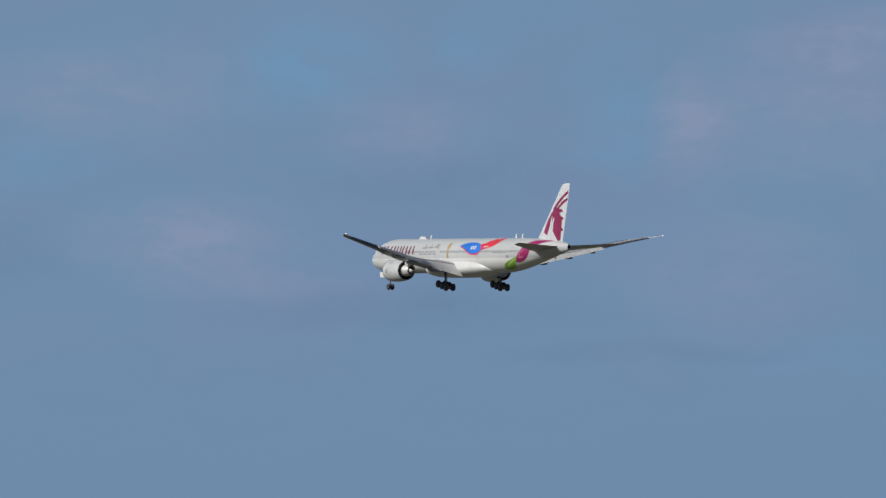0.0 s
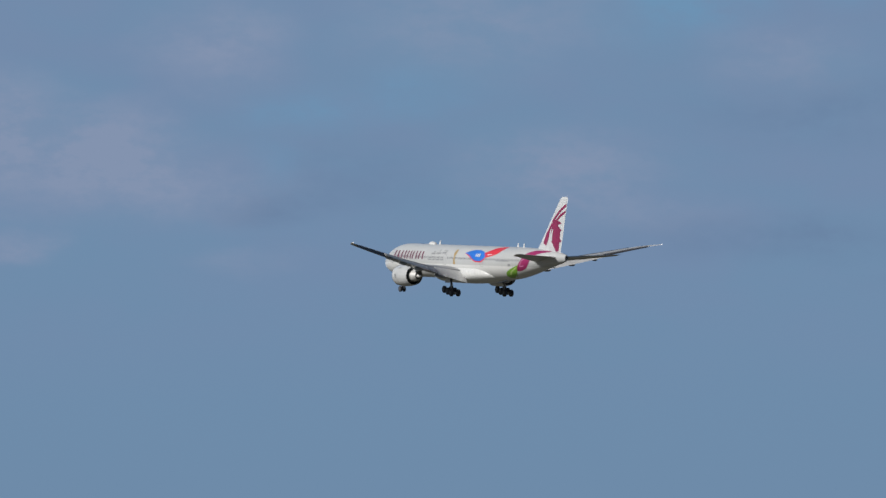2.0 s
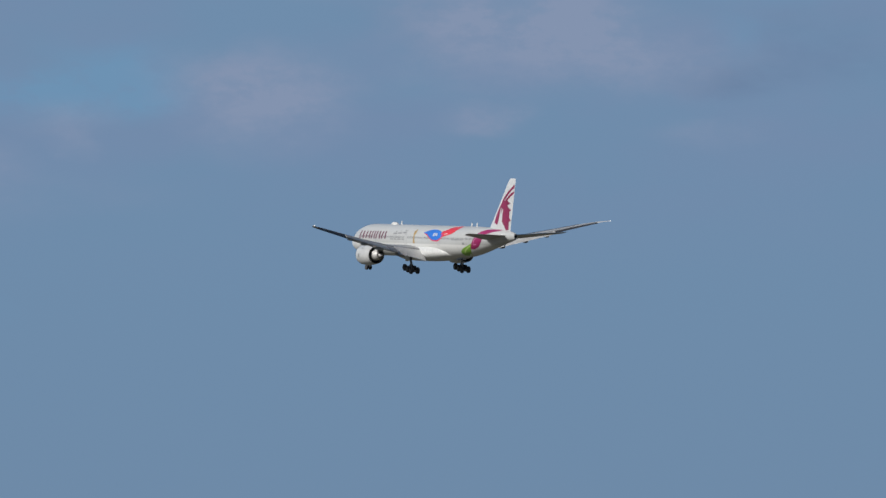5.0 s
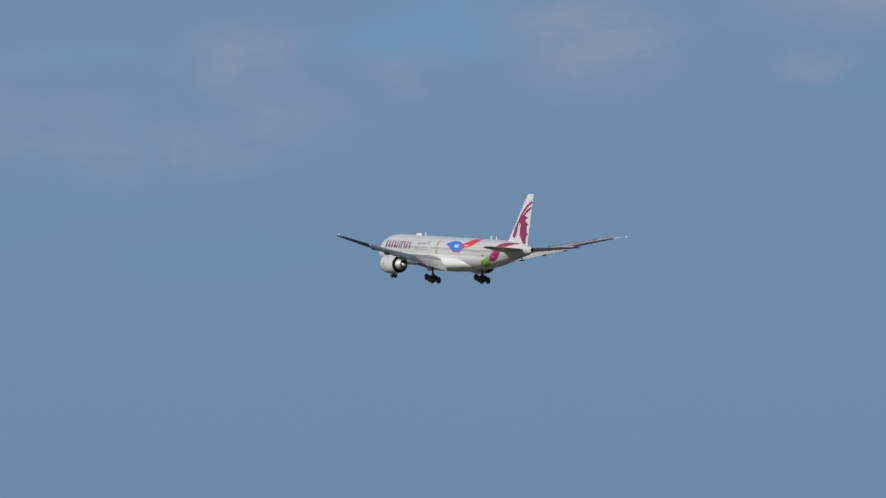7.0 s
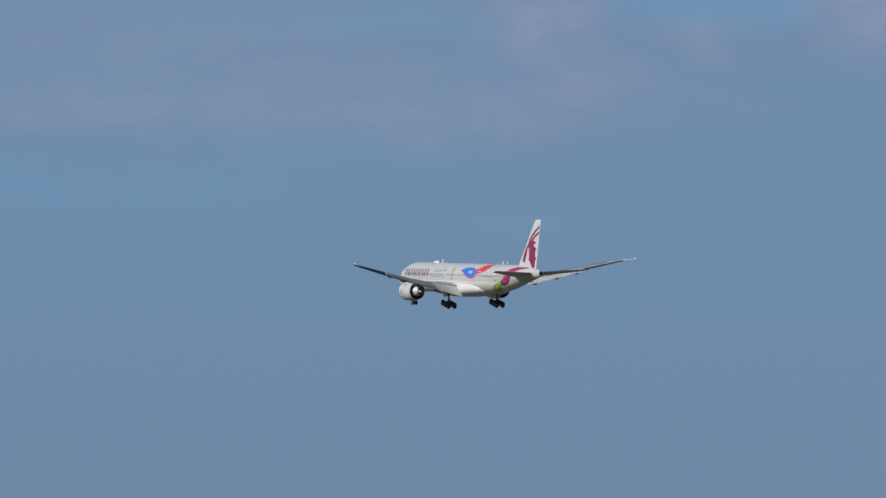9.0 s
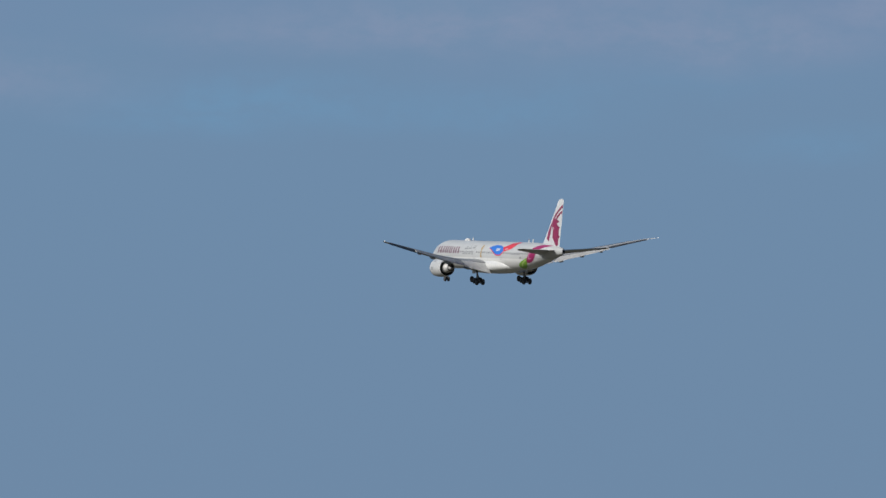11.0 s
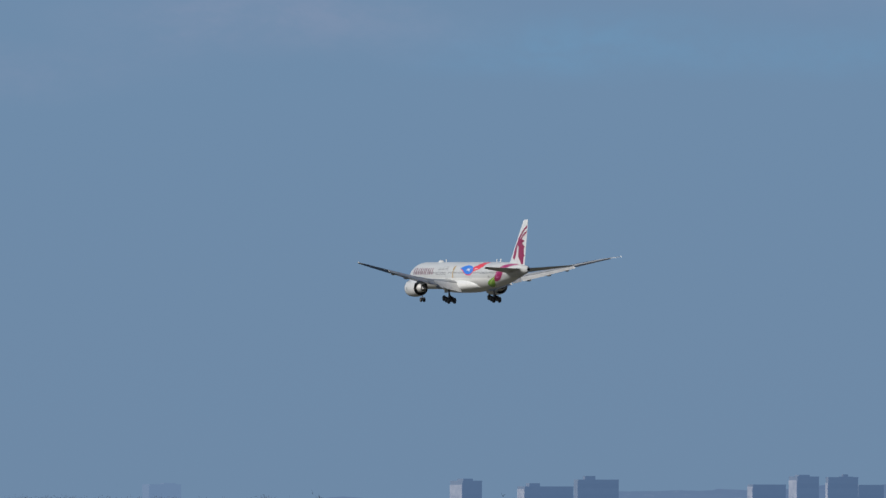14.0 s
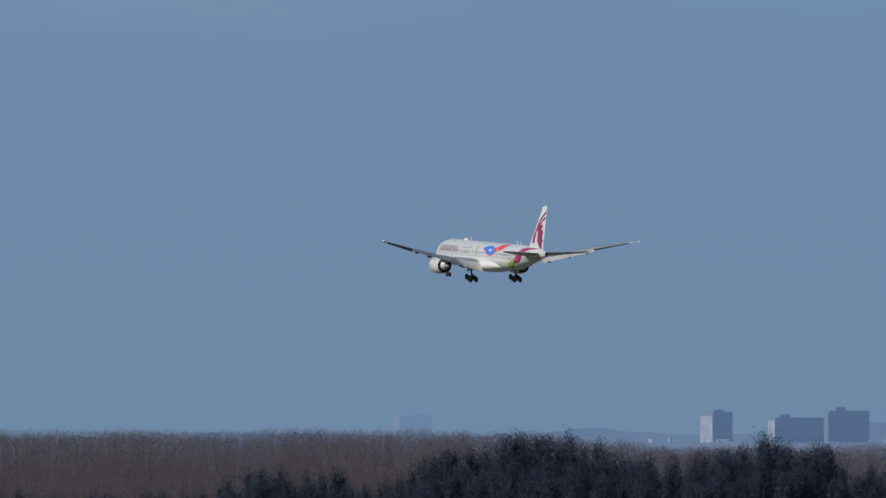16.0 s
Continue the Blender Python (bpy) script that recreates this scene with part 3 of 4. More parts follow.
def hull_y(d, z, lift=0.03):
    """The half width of the hull at d and height z, a little proud of the skin."""
    zc, ry, rz = curve_at(HULL, d)
    s = max(0.0, 1 - ((z - zc) / rz) ** 2)
    return (ry + lift) * math.sqrt(s) + (0.004 if s <= 0 else 0)


def airfoil(chord, thick, count=14, cut=1.0):
    """Points (along chord, up) round an aerofoil; cut stops it short with a blunt end."""
    upper, lower = [], []
    for k in range(count + 1):
        s = cut * (0.5 - 0.5 * math.cos(math.pi * k / count))
        half = 5 * thick * (0.2969 * math.sqrt(s) - 0.126 * s - 0.3516 * s**2 + 0.2843 * s**3 - 0.1020 * s**4)
        camber = 0.025 * math.sin(math.pi * s)
        upper.append((s * chord, (camber + half) * chord))
        lower.append((s * chord, (camber - half) * chord))
    return upper + list(reversed(lower[1:])) if cut < 1 else upper + list(reversed(lower[1:-1]))


WING = [  # y, leading edge d, chord, height, thickness, twist degrees
    (2.2, 24.9, 15.2, -1.95, 0.13, 2.0), (3.1, 25.5, 14.6, -1.85, 0.13, 2.0), (6.5, 27.9, 11.9, -1.45, 0.115, 1.5), (10.0, 30.4, 9.3, -1.0, 0.105, 1.0),
    (15.0, 34.2, 7.3, -0.05, 0.095, 0.8), (20.0, 37.9, 5.6, 1.0, 0.09, 0.3), (25.0, 41.3, 4.2, 2.1, 0.09, -0.3), (29.0, 44.0, 3.2, 3.0, 0.085, -0.5),
    (30.2, 45.0, 2.7, 3.25, 0.08, -0.5), (31.2, 46.8, 1.7, 3.45, 0.08, -0.5), (32.0, 48.7, 0.9, 3.65, 0.08, -0.5)]


def wing_point(side, y, s, up):
    """A point of the wing: s along the chord (0 to 1), up in metres from the chord line."""
    le, chord, z, _, twist = curve_at(WING, y)
    a = radians(twist)
    c = s * chord
    return at(le + c * math.cos(a) + up * math.sin(a), side * y, z - c * math.sin(a) + up * math.cos(a))


def wing_rings(side, y0, y1, steps, cut):
    rings = []
    for k in range(steps + 1):
        y = y0 + (y1 - y0) * k / steps
        le, chord, z, thick, twist = curve_at(WING, y)
        rings.append([wing_point(side, y, c / chord, u) for c, u in airfoil(chord, thick, cut=cut)])
    return rings


def flap(parent, name, side, y0, y1, hinge, length, angle, drop, material, label):
    """A trailing panel hung below the cut end of the wing and turned down by angle degrees."""
    bm = bmesh.new()
    rings = []
    for k in range(9):
        y = y0 + (y1 - y0) * k / 8
        le, chord, z, thick, twist = curve_at(WING, y)
        c = length * chord
        base = Vector(wing_point(side, y, hinge, -drop * chord))
        a = radians(angle + twist)
        ring = []
        for s, u in airfoil(c, 0.13, 8):
            ring.append(tuple(base + Vector((-(s * math.cos(a) + u * math.sin(a)), 0, -s * math.sin(a) + u * math.cos(a)))))
        rings.append(ring)
    loft(bm, rings)
    part(name, bm, material, parent, label)


def build_wing(plane, side):
    bm = bmesh.new()
    loft(bm, wing_rings(side, 2.2, 30.2, 32, 0.76))
    wing = part("wing", bm, WING_GREY, plane, "grey wing with flaps and slats lowered")
    bm = bmesh.new()
    loft(bm, wing_rings(side, 30.2, 32.0, 8, 1.0))
    part("raked_tip", bm, FLAP_GREY, wing, "pale raked wing tip")
    flap(wing, "flap", side, 3.3, 9.2, 0.735, 0.275, 31, -0.040, WHITE, "pale lowered inboard flap")
    flap(wing, "flaperon", side, 9.4, 11.3, 0.76, 0.25, 24, -0.025, WING_GREY, "")
    flap(wing, "flap", side, 11.5, 22.6, 0.755, 0.28, 20, -0.018, FLAP_GREY, "pale lowered outboard flap")
    flap(wing, "aileron", side, 22.8, 30.15, 0.74, 0.34 if side > 0 else 0.30, 27 if side > 0 else 8, -0.005, AILERON_GREY, "dark aileron")
    for y0, y1 in ((4.2, 9.0), (11.4, 19.0), (19.2, 28.0)):
        bm = bmesh.new()
        rings = []
        for k in range(7):
            y = y0 + (y1 - y0) * k / 6
            chord = curve_at(WING, y)[1]
            c = 0.10 * chord + 0.25
            base = Vector(wing_point(side, y, -0.04, (-0.02 if y0 < 19 else 0.012) * chord))
            rings.append([tuple(base + Vector((-(s * math.cos(-0.35) + u * math.sin(-0.35)), 0, -s * math.sin(-0.35) + u * math.cos(-0.35)))) for s, u in airfoil(c, 0.2, 6)])
        loft(bm, rings)
        part("slat", bm, METAL, wing, "bare metal slat, lowered")
    for y, size in ((7.6, 1.15), (13.2, 1.0), (17.4, 0.9), (21.2, 0.75)):
        chord = curve_at(WING, y)[1]
        bm = bmesh.new()
        rings = []
        start, end = Vector(wing_point(side, y, 0.52, -0.09 * chord)), Vector(wing_point(side, y, 1.04, -0.085 * chord - 0.12))
        for k in range(11):
            s = k / 10
            c = start.lerp(end, s)
            r = size * 0.34 * (math.sin(math.pi * min(1, 0.04 + s * 0.96)) ** 0.6) + 0.02
            rings.append([(c.x, c.y + 0.6 * r * math.cos(j * math.pi / 6), c.z + r * math.sin(j * math.pi / 6)) for j in range(12)])
        loft(bm, rings)
        part("flap_track_fairing", bm, FAIRING, wing, "grey flap track fairing")
    bm = bmesh.new()
    bmesh.ops.create_uvsphere(bm, u_segments=8, v_segments=6, radius=0.10, matrix=Matrix.Translation(wing_point(side, 31.95, 0.9, 0.02)))
    part("tip_light", bm, LAMP_WHITE, wing, "small white light at the wing tip")


def lathe(bm, profile, cy, cz, count=36, caps=False):
    """Rings of radius r at distance d along the body axis."""
    loft(bm, [ring_x(REF - d, cy, cz, r, r, count) for d, r in profile], caps=caps)


def build_engine(plane, side):
    y, z = side * 9.75, -2.65
    bm = bmesh.new()
    lathe(bm, [(25.6, 1.55), (25.0, 1.60), (24.75, 1.66), (24.62, 1.74), (24.66, 1.82), (24.9, 1.90), (25.6, 1.98), (26.8, 2.02), (28.2, 1.98), (29.4, 1.87), (30.35, 1.72),
               (30.34, 1.66), (29.5, 1.72), (28.5, 1.72), (26.5, 1.62)], y, z)
    engine = part("engine", bm, NACELLE, plane, "large pale grey turbofan nacelle under the wing")
    bm = bmesh.new()
    lathe(bm, [(24.95, 1.62), (24.75, 1.66), (24.61, 1.74), (24.65, 1.83), (24.95, 1.925)], y, z)
    part("intake_lip", bm, METAL, engine, "bare metal intake lip")
    # flat ring closing the duct, coloured near-black as its inner shade
    bm = bmesh.new()
    lathe(bm, [(29.3, 0.5), (29.2, 1.70)], y, z)
    part("fan_duct", bm, DARK, engine, "near-black ring in place of the shaded fan duct")
    bm = bmesh.new()
    lathe(bm, [(26.3, 0.05), (26.6, 0.4), (26.8, 1.6)], y, z)
    part("fan", bm, DARK, engine)
    bm = bmesh.new()
    lathe(bm, [(28.6, 1.12), (29.6, 1.16), (30.6, 1.06), (31.6, 0.84), (32.1, 0.72), (32.1, 0.67), (31.2, 0.66)], y, z)
    part("core_cowl", bm, HOT_METAL, engine, "bright scorched metal core nozzle")
    bm = bmesh.new()
    lathe(bm, [(31.3, 0.50), (32.0, 0.48), (32.8, 0.28), (33.4, 0.06)], y, z, caps=True)
    part("exhaust_cone", bm, HOT_METAL, engine, "pointed metal exhaust cone")
    bm = bmesh.new()
    rings = []
    for d, lo, hi, w in ((25.8, z + 1.9, z + 2.0, 0.10), (27.5, z + 1.7, z + 2.45, 0.28), (29.5, z + 1.1, z + 2.6, 0.34), (31.5, z + 0.8, z + 2.4, 0.32), (34.0, z + 1.1, z + 2.1, 0.18), (36.0, z + 1.5, z + 1.8, 0.05)):
        rings.append([(REF - d, y - w, lo), (REF - d, y + w, lo), (REF - d, y + w, hi), (REF - d, y - w, hi)])
    loft(bm, rings)
    part("pylon", bm, NACELLE, engine)
    bm = bmesh.new()
    for a in (0.72, 2.42):
        tube(bm, at(26.6, y + 2.0 * math.cos(a), z + 2.0 * math.sin(a)), at(28.2, y + 2.32 * math.cos(a), z + 2.32 * math.sin(a)), 0.05, 0.05, 6)
    part("chine", bm, NACELLE, engine)
    if side > 0:
        bm = bmesh.new()
        bar_ring = [(26.15, 0.25), (26.75, 0.25), (26.75, -0.45), (26.15, -0.45)]
        bm.faces.new([bm.verts.new(at(d, y + math.sqrt(2.045**2 - h * h), z + h)) for d, h in bar_ring])
        part("emblem", bm, LETTER_GREY, engine, "small grey emblem patch")


def wheel(parent, name, centre, radius, width, axle="y"):
    bm = bmesh.new()
    x, y, z = centre
    prof = [(-0.5, 0.55), (-0.5, 0.86), (-0.38, 0.97), (0, 1.0), (0.38, 0.97), (0.5, 0.86), (0.5, 0.55)]
    rings = [[(x + radius * r * math.cos(2 * math.pi * k / 20), y + width * w, z + radius * r * math.sin(2 * math.pi * k / 20)) for k in range(20)] for w, r in prof]
    loft(bm, rings)
    part(name, bm, TYRE, parent, "black tyre")
    bm = bmesh.new()
    loft(bm, [[(x + radius * r * math.cos(2 * math.pi * k / 12), y + width * o, z + radius * r * math.sin(2 * math.pi * k / 12)) for k in range(12)] for o, r in
              ((-0.515, 0.3), (-0.51, 0.52), (0.51, 0.52), (0.515, 0.3))])
    part("rim", bm, RIM, parent)


def build_main_gear(plane, side):
    y = side * 5.5
    root = new("main_gear")
    root.parent = plane
    tagged(root, "lowered main landing gear with six black tyres")
    tilt = radians(-12)
    hub = Vector(at(37.25, y, -5.35))
    bm = bmesh.new()
    tube(bm, at(36.9, y, -1.6), at(37.2, y, -3.6), 0.30, 0.28, 12)
    tube(bm, at(37.15, y, -3.4), tuple(hub), 0.19, 0.19, 12)
    tube(bm, at(37.0, y, -3.2), at(37.0, y - side * 2.4, -1.9), 0.11, 0.11, 8)
    tube(bm, at(37.0, y, -3.3), at(34.2, y - side * 0.6, -2.0), 0.10, 0.10, 8)
    tube(bm, at(37.4, y, -3.7), at(37.9, y, -4.3), 0.06, 0.06, 6)
    tube(bm, at(37.9, y, -4.3), at(37.5, y, -4.9), 0.06, 0.06, 6)
    part("strut", bm, GEAR_STEEL, root)
    bm = bmesh.new()
    fore = hub + Vector((1.75 * math.cos(tilt), 0, -1.75 * math.sin(tilt)))
    aft = hub - Vector((1.75 * math.cos(tilt), 0, -1.75 * math.sin(tilt)))
    tube(bm, tuple(fore), tuple(aft), 0.17, 0.17, 10)
    part("bogie_beam", bm, GEAR_STEEL, root)
    for k in (-1, 0, 1):
        c = hub + Vector((1.46 * k * math.cos(tilt), 0, -1.46 * k * math.sin(tilt)))
        for s in (-1, 1):
            wheel(root, "wheel", (c.x, c.y + s * 0.70, c.z), 0.67, 0.50)
    bm = bmesh.new()
    box(bm, at(36.9, y + side * 0.62, -2.95), (1.9, 0.08, 1.7), bevel=0.03)
    part("gear_door", bm, WHITE, root, "pale gear door hanging beside the leg")


def build_nose_gear(plane):
    root = new("nose_gear")
    root.parent = plane
    tagged(root, "lowered nose gear with twin black tyres")
    bm = bmesh.new()
    tube(bm, at(5.8, 0, -2.4), at(5.9, 0, -5.5), 0.15, 0.12, 10)
    tube(bm, at(5.85, 0, -3.6), at(4.2, 0, -2.6), 0.08, 0.08, 8)
    tube(bm, at(5.9, -0.5, -5.5), at(5.9, 0.5, -5.5), 0.09, 0.09, 8)
    part("strut", bm, GEAR_STEEL, root)
    for s in (-1, 1):
        wheel(root, "wheel", at(5.9, s * 0.38, -5.5), 0.545, 0.40)
    for s in (-1, 1):
        bm = bmesh.new()
        box(bm, at(4.0, s * 0.55, -3.3), (2.0, 0.06, 0.95), bevel=0.02)
        part("gear_door", bm, WHITE, root)
    bm = bmesh.new()
    tube(bm, at(5.62, 0.0, -3.75), at(5.55, 0.0, -3.75), 0.16, 0.18, 10)
    part("taxi_lamp", bm, METAL, root)


def surface_slab(plane, name, sections, material, label):
    """A lofted tail surface: sections of (leading d, chord, y, z, thickness, upright?)."""
    bm = bmesh.new()
    rings = []
    for d, chord, y, z, thick, upright in sections:
        pts = airfoil(chord, thick, 10)
        rings.append([at(d + s, y + u - 0.025 * chord * math.sin(math.pi * s / chord), z) if upright else at(d + s, y, z - u + 0.05 * chord * math.sin(math.pi * s / chord) + 0.13 * (s - 0.5 * chord)) for s, u in pts])
    loft(bm, rings)
    return part(name, bm, material, plane, label)


def fin_y(d, z):
    """Half thickness of the fin at d, z, slightly proud."""
    s = (z - 2.6) / 9.9
    le, chord = 61.5 + 9.2 * s, 9.3 - 6.6 * s
    t = min(1, max(0.0, (d - le) / chord))
    half = 5 * 0.10 * (0.2969 * math.sqrt(t) - 0.126 * t - 0.3516 * t**2 + 0.2843 * t**3 - 0.1036 * t**4) * chord
    return half + 0.025


def build_tail(plane):
    fin = surface_slab(plane, "fin", [(59.5, 11.2, 0, 2.2, 0.085, True), (61.5, 9.3, 0, 2.6, 0.10, True), (64.8, 6.95, 0, 6.1, 0.10, True), (70.4, 2.95, 0, 12.2, 0.10, True),
                                      (70.9, 2.5, 0, 12.5, 0.08, True), (71.4, 1.7, 0, 12.62, 0.04, True)], FIN_PAINT, "tall white fin with maroon emblem shapes")
    fin_marks(fin)
    for side in (1, -1):
        surface_slab(plane, "tailplane", [(62.8, 7.6, side * 0.8, 1.05, 0.10, False), (64.5, 6.6, side * 2.6, 1.20, 0.10, False), (71.6, 2.55, side * 10.1, 1.92, 0.09, False),
                                          (72.5, 1.9, side * 10.6, 1.98, 0.05, False)], FLAP_GREY, "pale grey tailplane")


def strip(parent, name, top, low, material, place, steps=28, rows=6, label=""):
    """A painted shape as a thin skin: between an upper and a lower curve of (d, z), laid on a surface by place(d, z)."""
    bm = bmesh.new()
    grid = []
    for k in range(steps + 1):
        s = k / steps
        a, b = along(top, s), along(low, s)
        line = []
        for j in range(rows + 1):
            q = j / rows
            d, z = a[0] + (b[0] - a[0]) * q, a[1] + (b[1] - a[1]) * q
            line.append(bm.verts.new(place(d, z)))
        grid.append(line)
    for a, b in zip(grid, grid[1:]):
        for j in range(rows):
            bm.faces.new((a[j], a[j + 1], b[j + 1], b[j]))
    bmesh.ops.remove_doubles(bm, verts=bm.verts, dist=0.001)
    return part(name, bm, material, parent, label)


def along(points, s):
    """A point of a smooth run through points, s from 0 to 1."""
    n = len(points) - 1
    table = [(k / n, p[0], p[1]) for k, p in enumerate(points)]
    return curve_at(table, s)


def hull_skin(d, z):
    return at(d, hull_y(d, z), z)


def hull_skin_proud(d, z):
    return at(d, hull_y(d, z) + 0.02, z)


def hull_skin_far(d, z):
    return at(d, -hull_y(d, z), z)


def fin_marks(fin):
    for side in (1, -1):
        def place(d, z, side=side):
            return at(d, side * fin_y(d, z), z)
        # two sweeping horns, the ragged head and neck, and the cheek stroke of the emblem
        strip(fin, "emblem_stroke", [(72.95, 11.45), (71.2, 10.55), (69.5, 9.5), (67.9, 8.3)], [(72.85, 10.85), (71.4, 10.1), (69.8, 9.05), (68.4, 8.0)], MAROON, place)
        strip(fin, "emblem_stroke", [(72.7, 10.15), (71.1, 9.55), (69.8, 8.75), (68.6, 8.0)], [(72.5, 9.65), (71.0, 8.95), (69.9, 8.25), (68.9, 7.7)], MAROON, place)
        strip(fin, "emblem_stroke", [(67.9, 8.3), (67.6, 7.0), (67.5, 5.9), (67.3, 4.9), (68.1, 3.8), (69.2, 2.5)], [(69.7, 8.3), (70.0, 7.3), (70.7, 6.6), (70.6, 5.3), (70.4, 4.3), (70.1, 2.6)], MAROON, place)
        strip(fin, "emblem_stroke", [(69.4, 8.35), (70.4, 8.1), (71.2, 7.8)], [(69.4, 7.2), (70.2, 7.45), (71.1, 7.7)], MAROON, place, 10, 3)
        strip(fin, "emblem_stroke", [(70.2, 6.9), (70.8, 6.7), (71.3, 6.5)], [(70.2, 6.0), (70.8, 6.2), (71.2, 6.4)], MAROON, place, 8, 3)
        strip(fin, "emblem_stroke", [(70.2, 5.0), (70.7, 4.75), (71.1, 4.5)], [(70.2, 4.2), (70.7, 4.25), (71.0, 4.4)], MAROON, place, 8, 3)
        strip(fin, "emblem_stroke", [(68.0, 8.1), (66.7, 6.9), (65.4, 5.5), (64.6, 4.0)], [(68.2, 7.6), (67.2, 6.6), (66.6, 5.0), (65.7, 3.5)], MAROON, place)
        strip(fin, "white_swirl", [(68.1, 6.7), (67.55, 5.7), (67.3, 4.9), (67.5, 4.3)], [(68.3, 6.4), (68.0, 5.6), (67.9, 4.9), (67.8, 4.4)], FIN_PAINT, lambda d, z, side=side: at(d, side * (fin_y(d, z) + 0.02), z), 12, 2)


def build_livery(hull):
    # name along the forward cabin as plain upright shapes
    for k, (d0, d1) in enumerate(((8.2, 10.7), (11.2, 13.4), (13.7, 15.6), (15.8, 18.0), (18.4, 20.6))):
        for a, b, w in ((0.06, 0.0, 0.22), (0.62, 0.7, 0.22)):
            wide = (d1 - d0) * w
            top, low = d0 + (d1 - d0) * a, d0 + (d1 - d0) * b
            for place in (hull_skin, hull_skin_far):
                strip(hull, "name_bar", [(top, 1.78), (low, 0.3)], [(top + wide, 1.78), (low + wide, 0.3)], NAME_MAROON, place, 8, 2)
    # second line of the name: pale grey bars
    for d, z0, z1, w in ((23.5, 1.25, 1.55, 1.6), (24.2, 1.65, 1.85, 0.7), (25.5, 1.35, 1.62, 1.9), (26.4, 1.75, 2.15, 0.22), (27.8, 1.45, 1.75, 1.5), (28.2, 1.9, 2.1, 0.6), (29.1, 1.5, 2.1, 0.3)):
        strip(hull, "name_bar", [(d, z1), (d + w, z1 + 0.03)], [(d, z0), (d + w, z0 + 0.03)], LETTER_GREY, hull_skin, 8, 2)
    # small line of unreadable words under the windows
    for d, w in ((22.6, 1.5), (24.4, 1.1), (25.8, 1.6), (27.8, 1.2)):
        strip(hull, "name_bar", [(d, 0.42), (d + w, 0.42)], [(d, 0.20), (d + w, 0.20)], LETTER_GREY, hull_skin, 8, 2)
    # golden cup
    strip(hull, "cup_shape", [(32.8, 2.0), (33.05, 2.3), (33.5, 2.3), (33.75, 2.0)], [(32.7, 1.5), (33.1, 1.2), (33.5, 1.2), (33.8, 1.5)], GOLD, hull_skin, 12, 4)
    strip(hull, "cup_shape", [(33.05, 1.3), (33.5, 1.3)], [(33.1, 0.1), (33.7, 0.1)], GOLD, hull_skin, 4, 8)
    strip(hull, "cup_shape", [(33.1, 0.15), (33.75, 0.15)], [(33.0, -0.4), (33.9, -0.4)], GOLD, hull_skin, 4, 4)
    # leaf-shaped blue field with a thin red rim below, and a red tail running up and aft
    strip(hull, "red_edge", [(37.2, 1.68), (38.9, 1.4), (40.6, 0.75), (42.4, 0.32), (44.0, 0.34), (45.6, 0.9)], [(37.3, 1.6), (38.9, 1.22), (40.6, 0.57), (42.4, 0.1), (44.1, 0.1), (45.9, 0.75)], RED, hull_skin)
    strip(hull, "blue_field", [(37.2, 1.74), (38.7, 2.1), (40.8, 2.36), (42.8, 2.28), (44.6, 2.0), (45.9, 1.5)], [(37.3, 1.66), (38.9, 1.4), (40.6, 0.75), (42.4, 0.32), (44.0, 0.34), (45.6, 0.9)], BLUE, hull_skin, label="bright blue leaf shape on the cabin side")
    for d in (41.8, 42.5, 43.2):
        strip(hull, "white_mark", [(d, 1.7), (d + 0.4, 1.7)], [(d, 1.1), (d + 0.4, 1.1)], WHITE, hull_skin_proud, 3, 3)
    strip(hull, "red_tail", [(44.9, 1.92), (46.6, 2.3), (47.7, 2.72), (49.2, 3.0), (51.2, 3.07)], [(45.6, 0.9), (47.3, 1.2), (49.5, 1.6), (50.7, 2.1), (51.6, 2.95)], RED, hull_skin, label="red ribbon running up to the crown")
    strip(hull, "white_mark", [(46.5, 1.6), (47.3, 1.68), (48.0, 1.72)], [(46.5, 1.44), (47.3, 1.52), (48.0, 1.58)], WHITE, hull_skin_proud, 6, 2)
    # magenta ribbon from the fin root down the tail, ending in a lime green leaf
    strip(hull, "magenta_ribbon", [(68.2, 2.6), (65.9, 2.66), (63.8, 2.62), (62.1, 2.35), (60.7, 1.85), (59.8, 1.02), (58.7, 0.02), (57.6, -1.25)],
          [(68.0, 2.42), (66.4, 2.25), (64.9, 2.0), (63.5, 1.57), (62.8, 1.0), (62.0, 0.15), (60.6, -0.75), (58.6, -1.3)], MAGENTA, hull_skin, 40, 8, "broad magenta ribbon up the tail")
    strip(hull, "pale_mark", [(59.6, 0.55), (60.2, 0.9), (60.7, 1.1)], [(59.7, 0.42), (60.3, 0.75), (60.8, 0.95)], PALE_PINK, hull_skin_proud, 6, 2)
    strip(hull, "pale_mark", [(59.6, 0.5), (59.2, 0.0), (59.0, -0.45)], [(59.75, 0.45), (59.38, -0.05), (59.2, -0.45)], PALE_PINK, hull_skin_proud, 6, 2)
    strip(hull, "pale_mark", [(59.1, -0.36), (59.6, -0.3), (60.2, -0.2)], [(59.1, -0.5), (59.7, -0.45), (60.3, -0.35)], PALE_PINK, hull_skin_proud, 6, 2)
    strip(hull, "green_ribbon", [(58.5, -0.15), (56.9, -0.6), (55.1, -1.1), (53.6, -1.72), (53.0, -2.2)], [(57.5, -1.3), (56.9, -1.75), (56.0, -2.3), (54.8, -2.62), (53.2, -2.6)], GREEN, hull_skin, 30, 6, "lime green leaf at the ribbon's end")
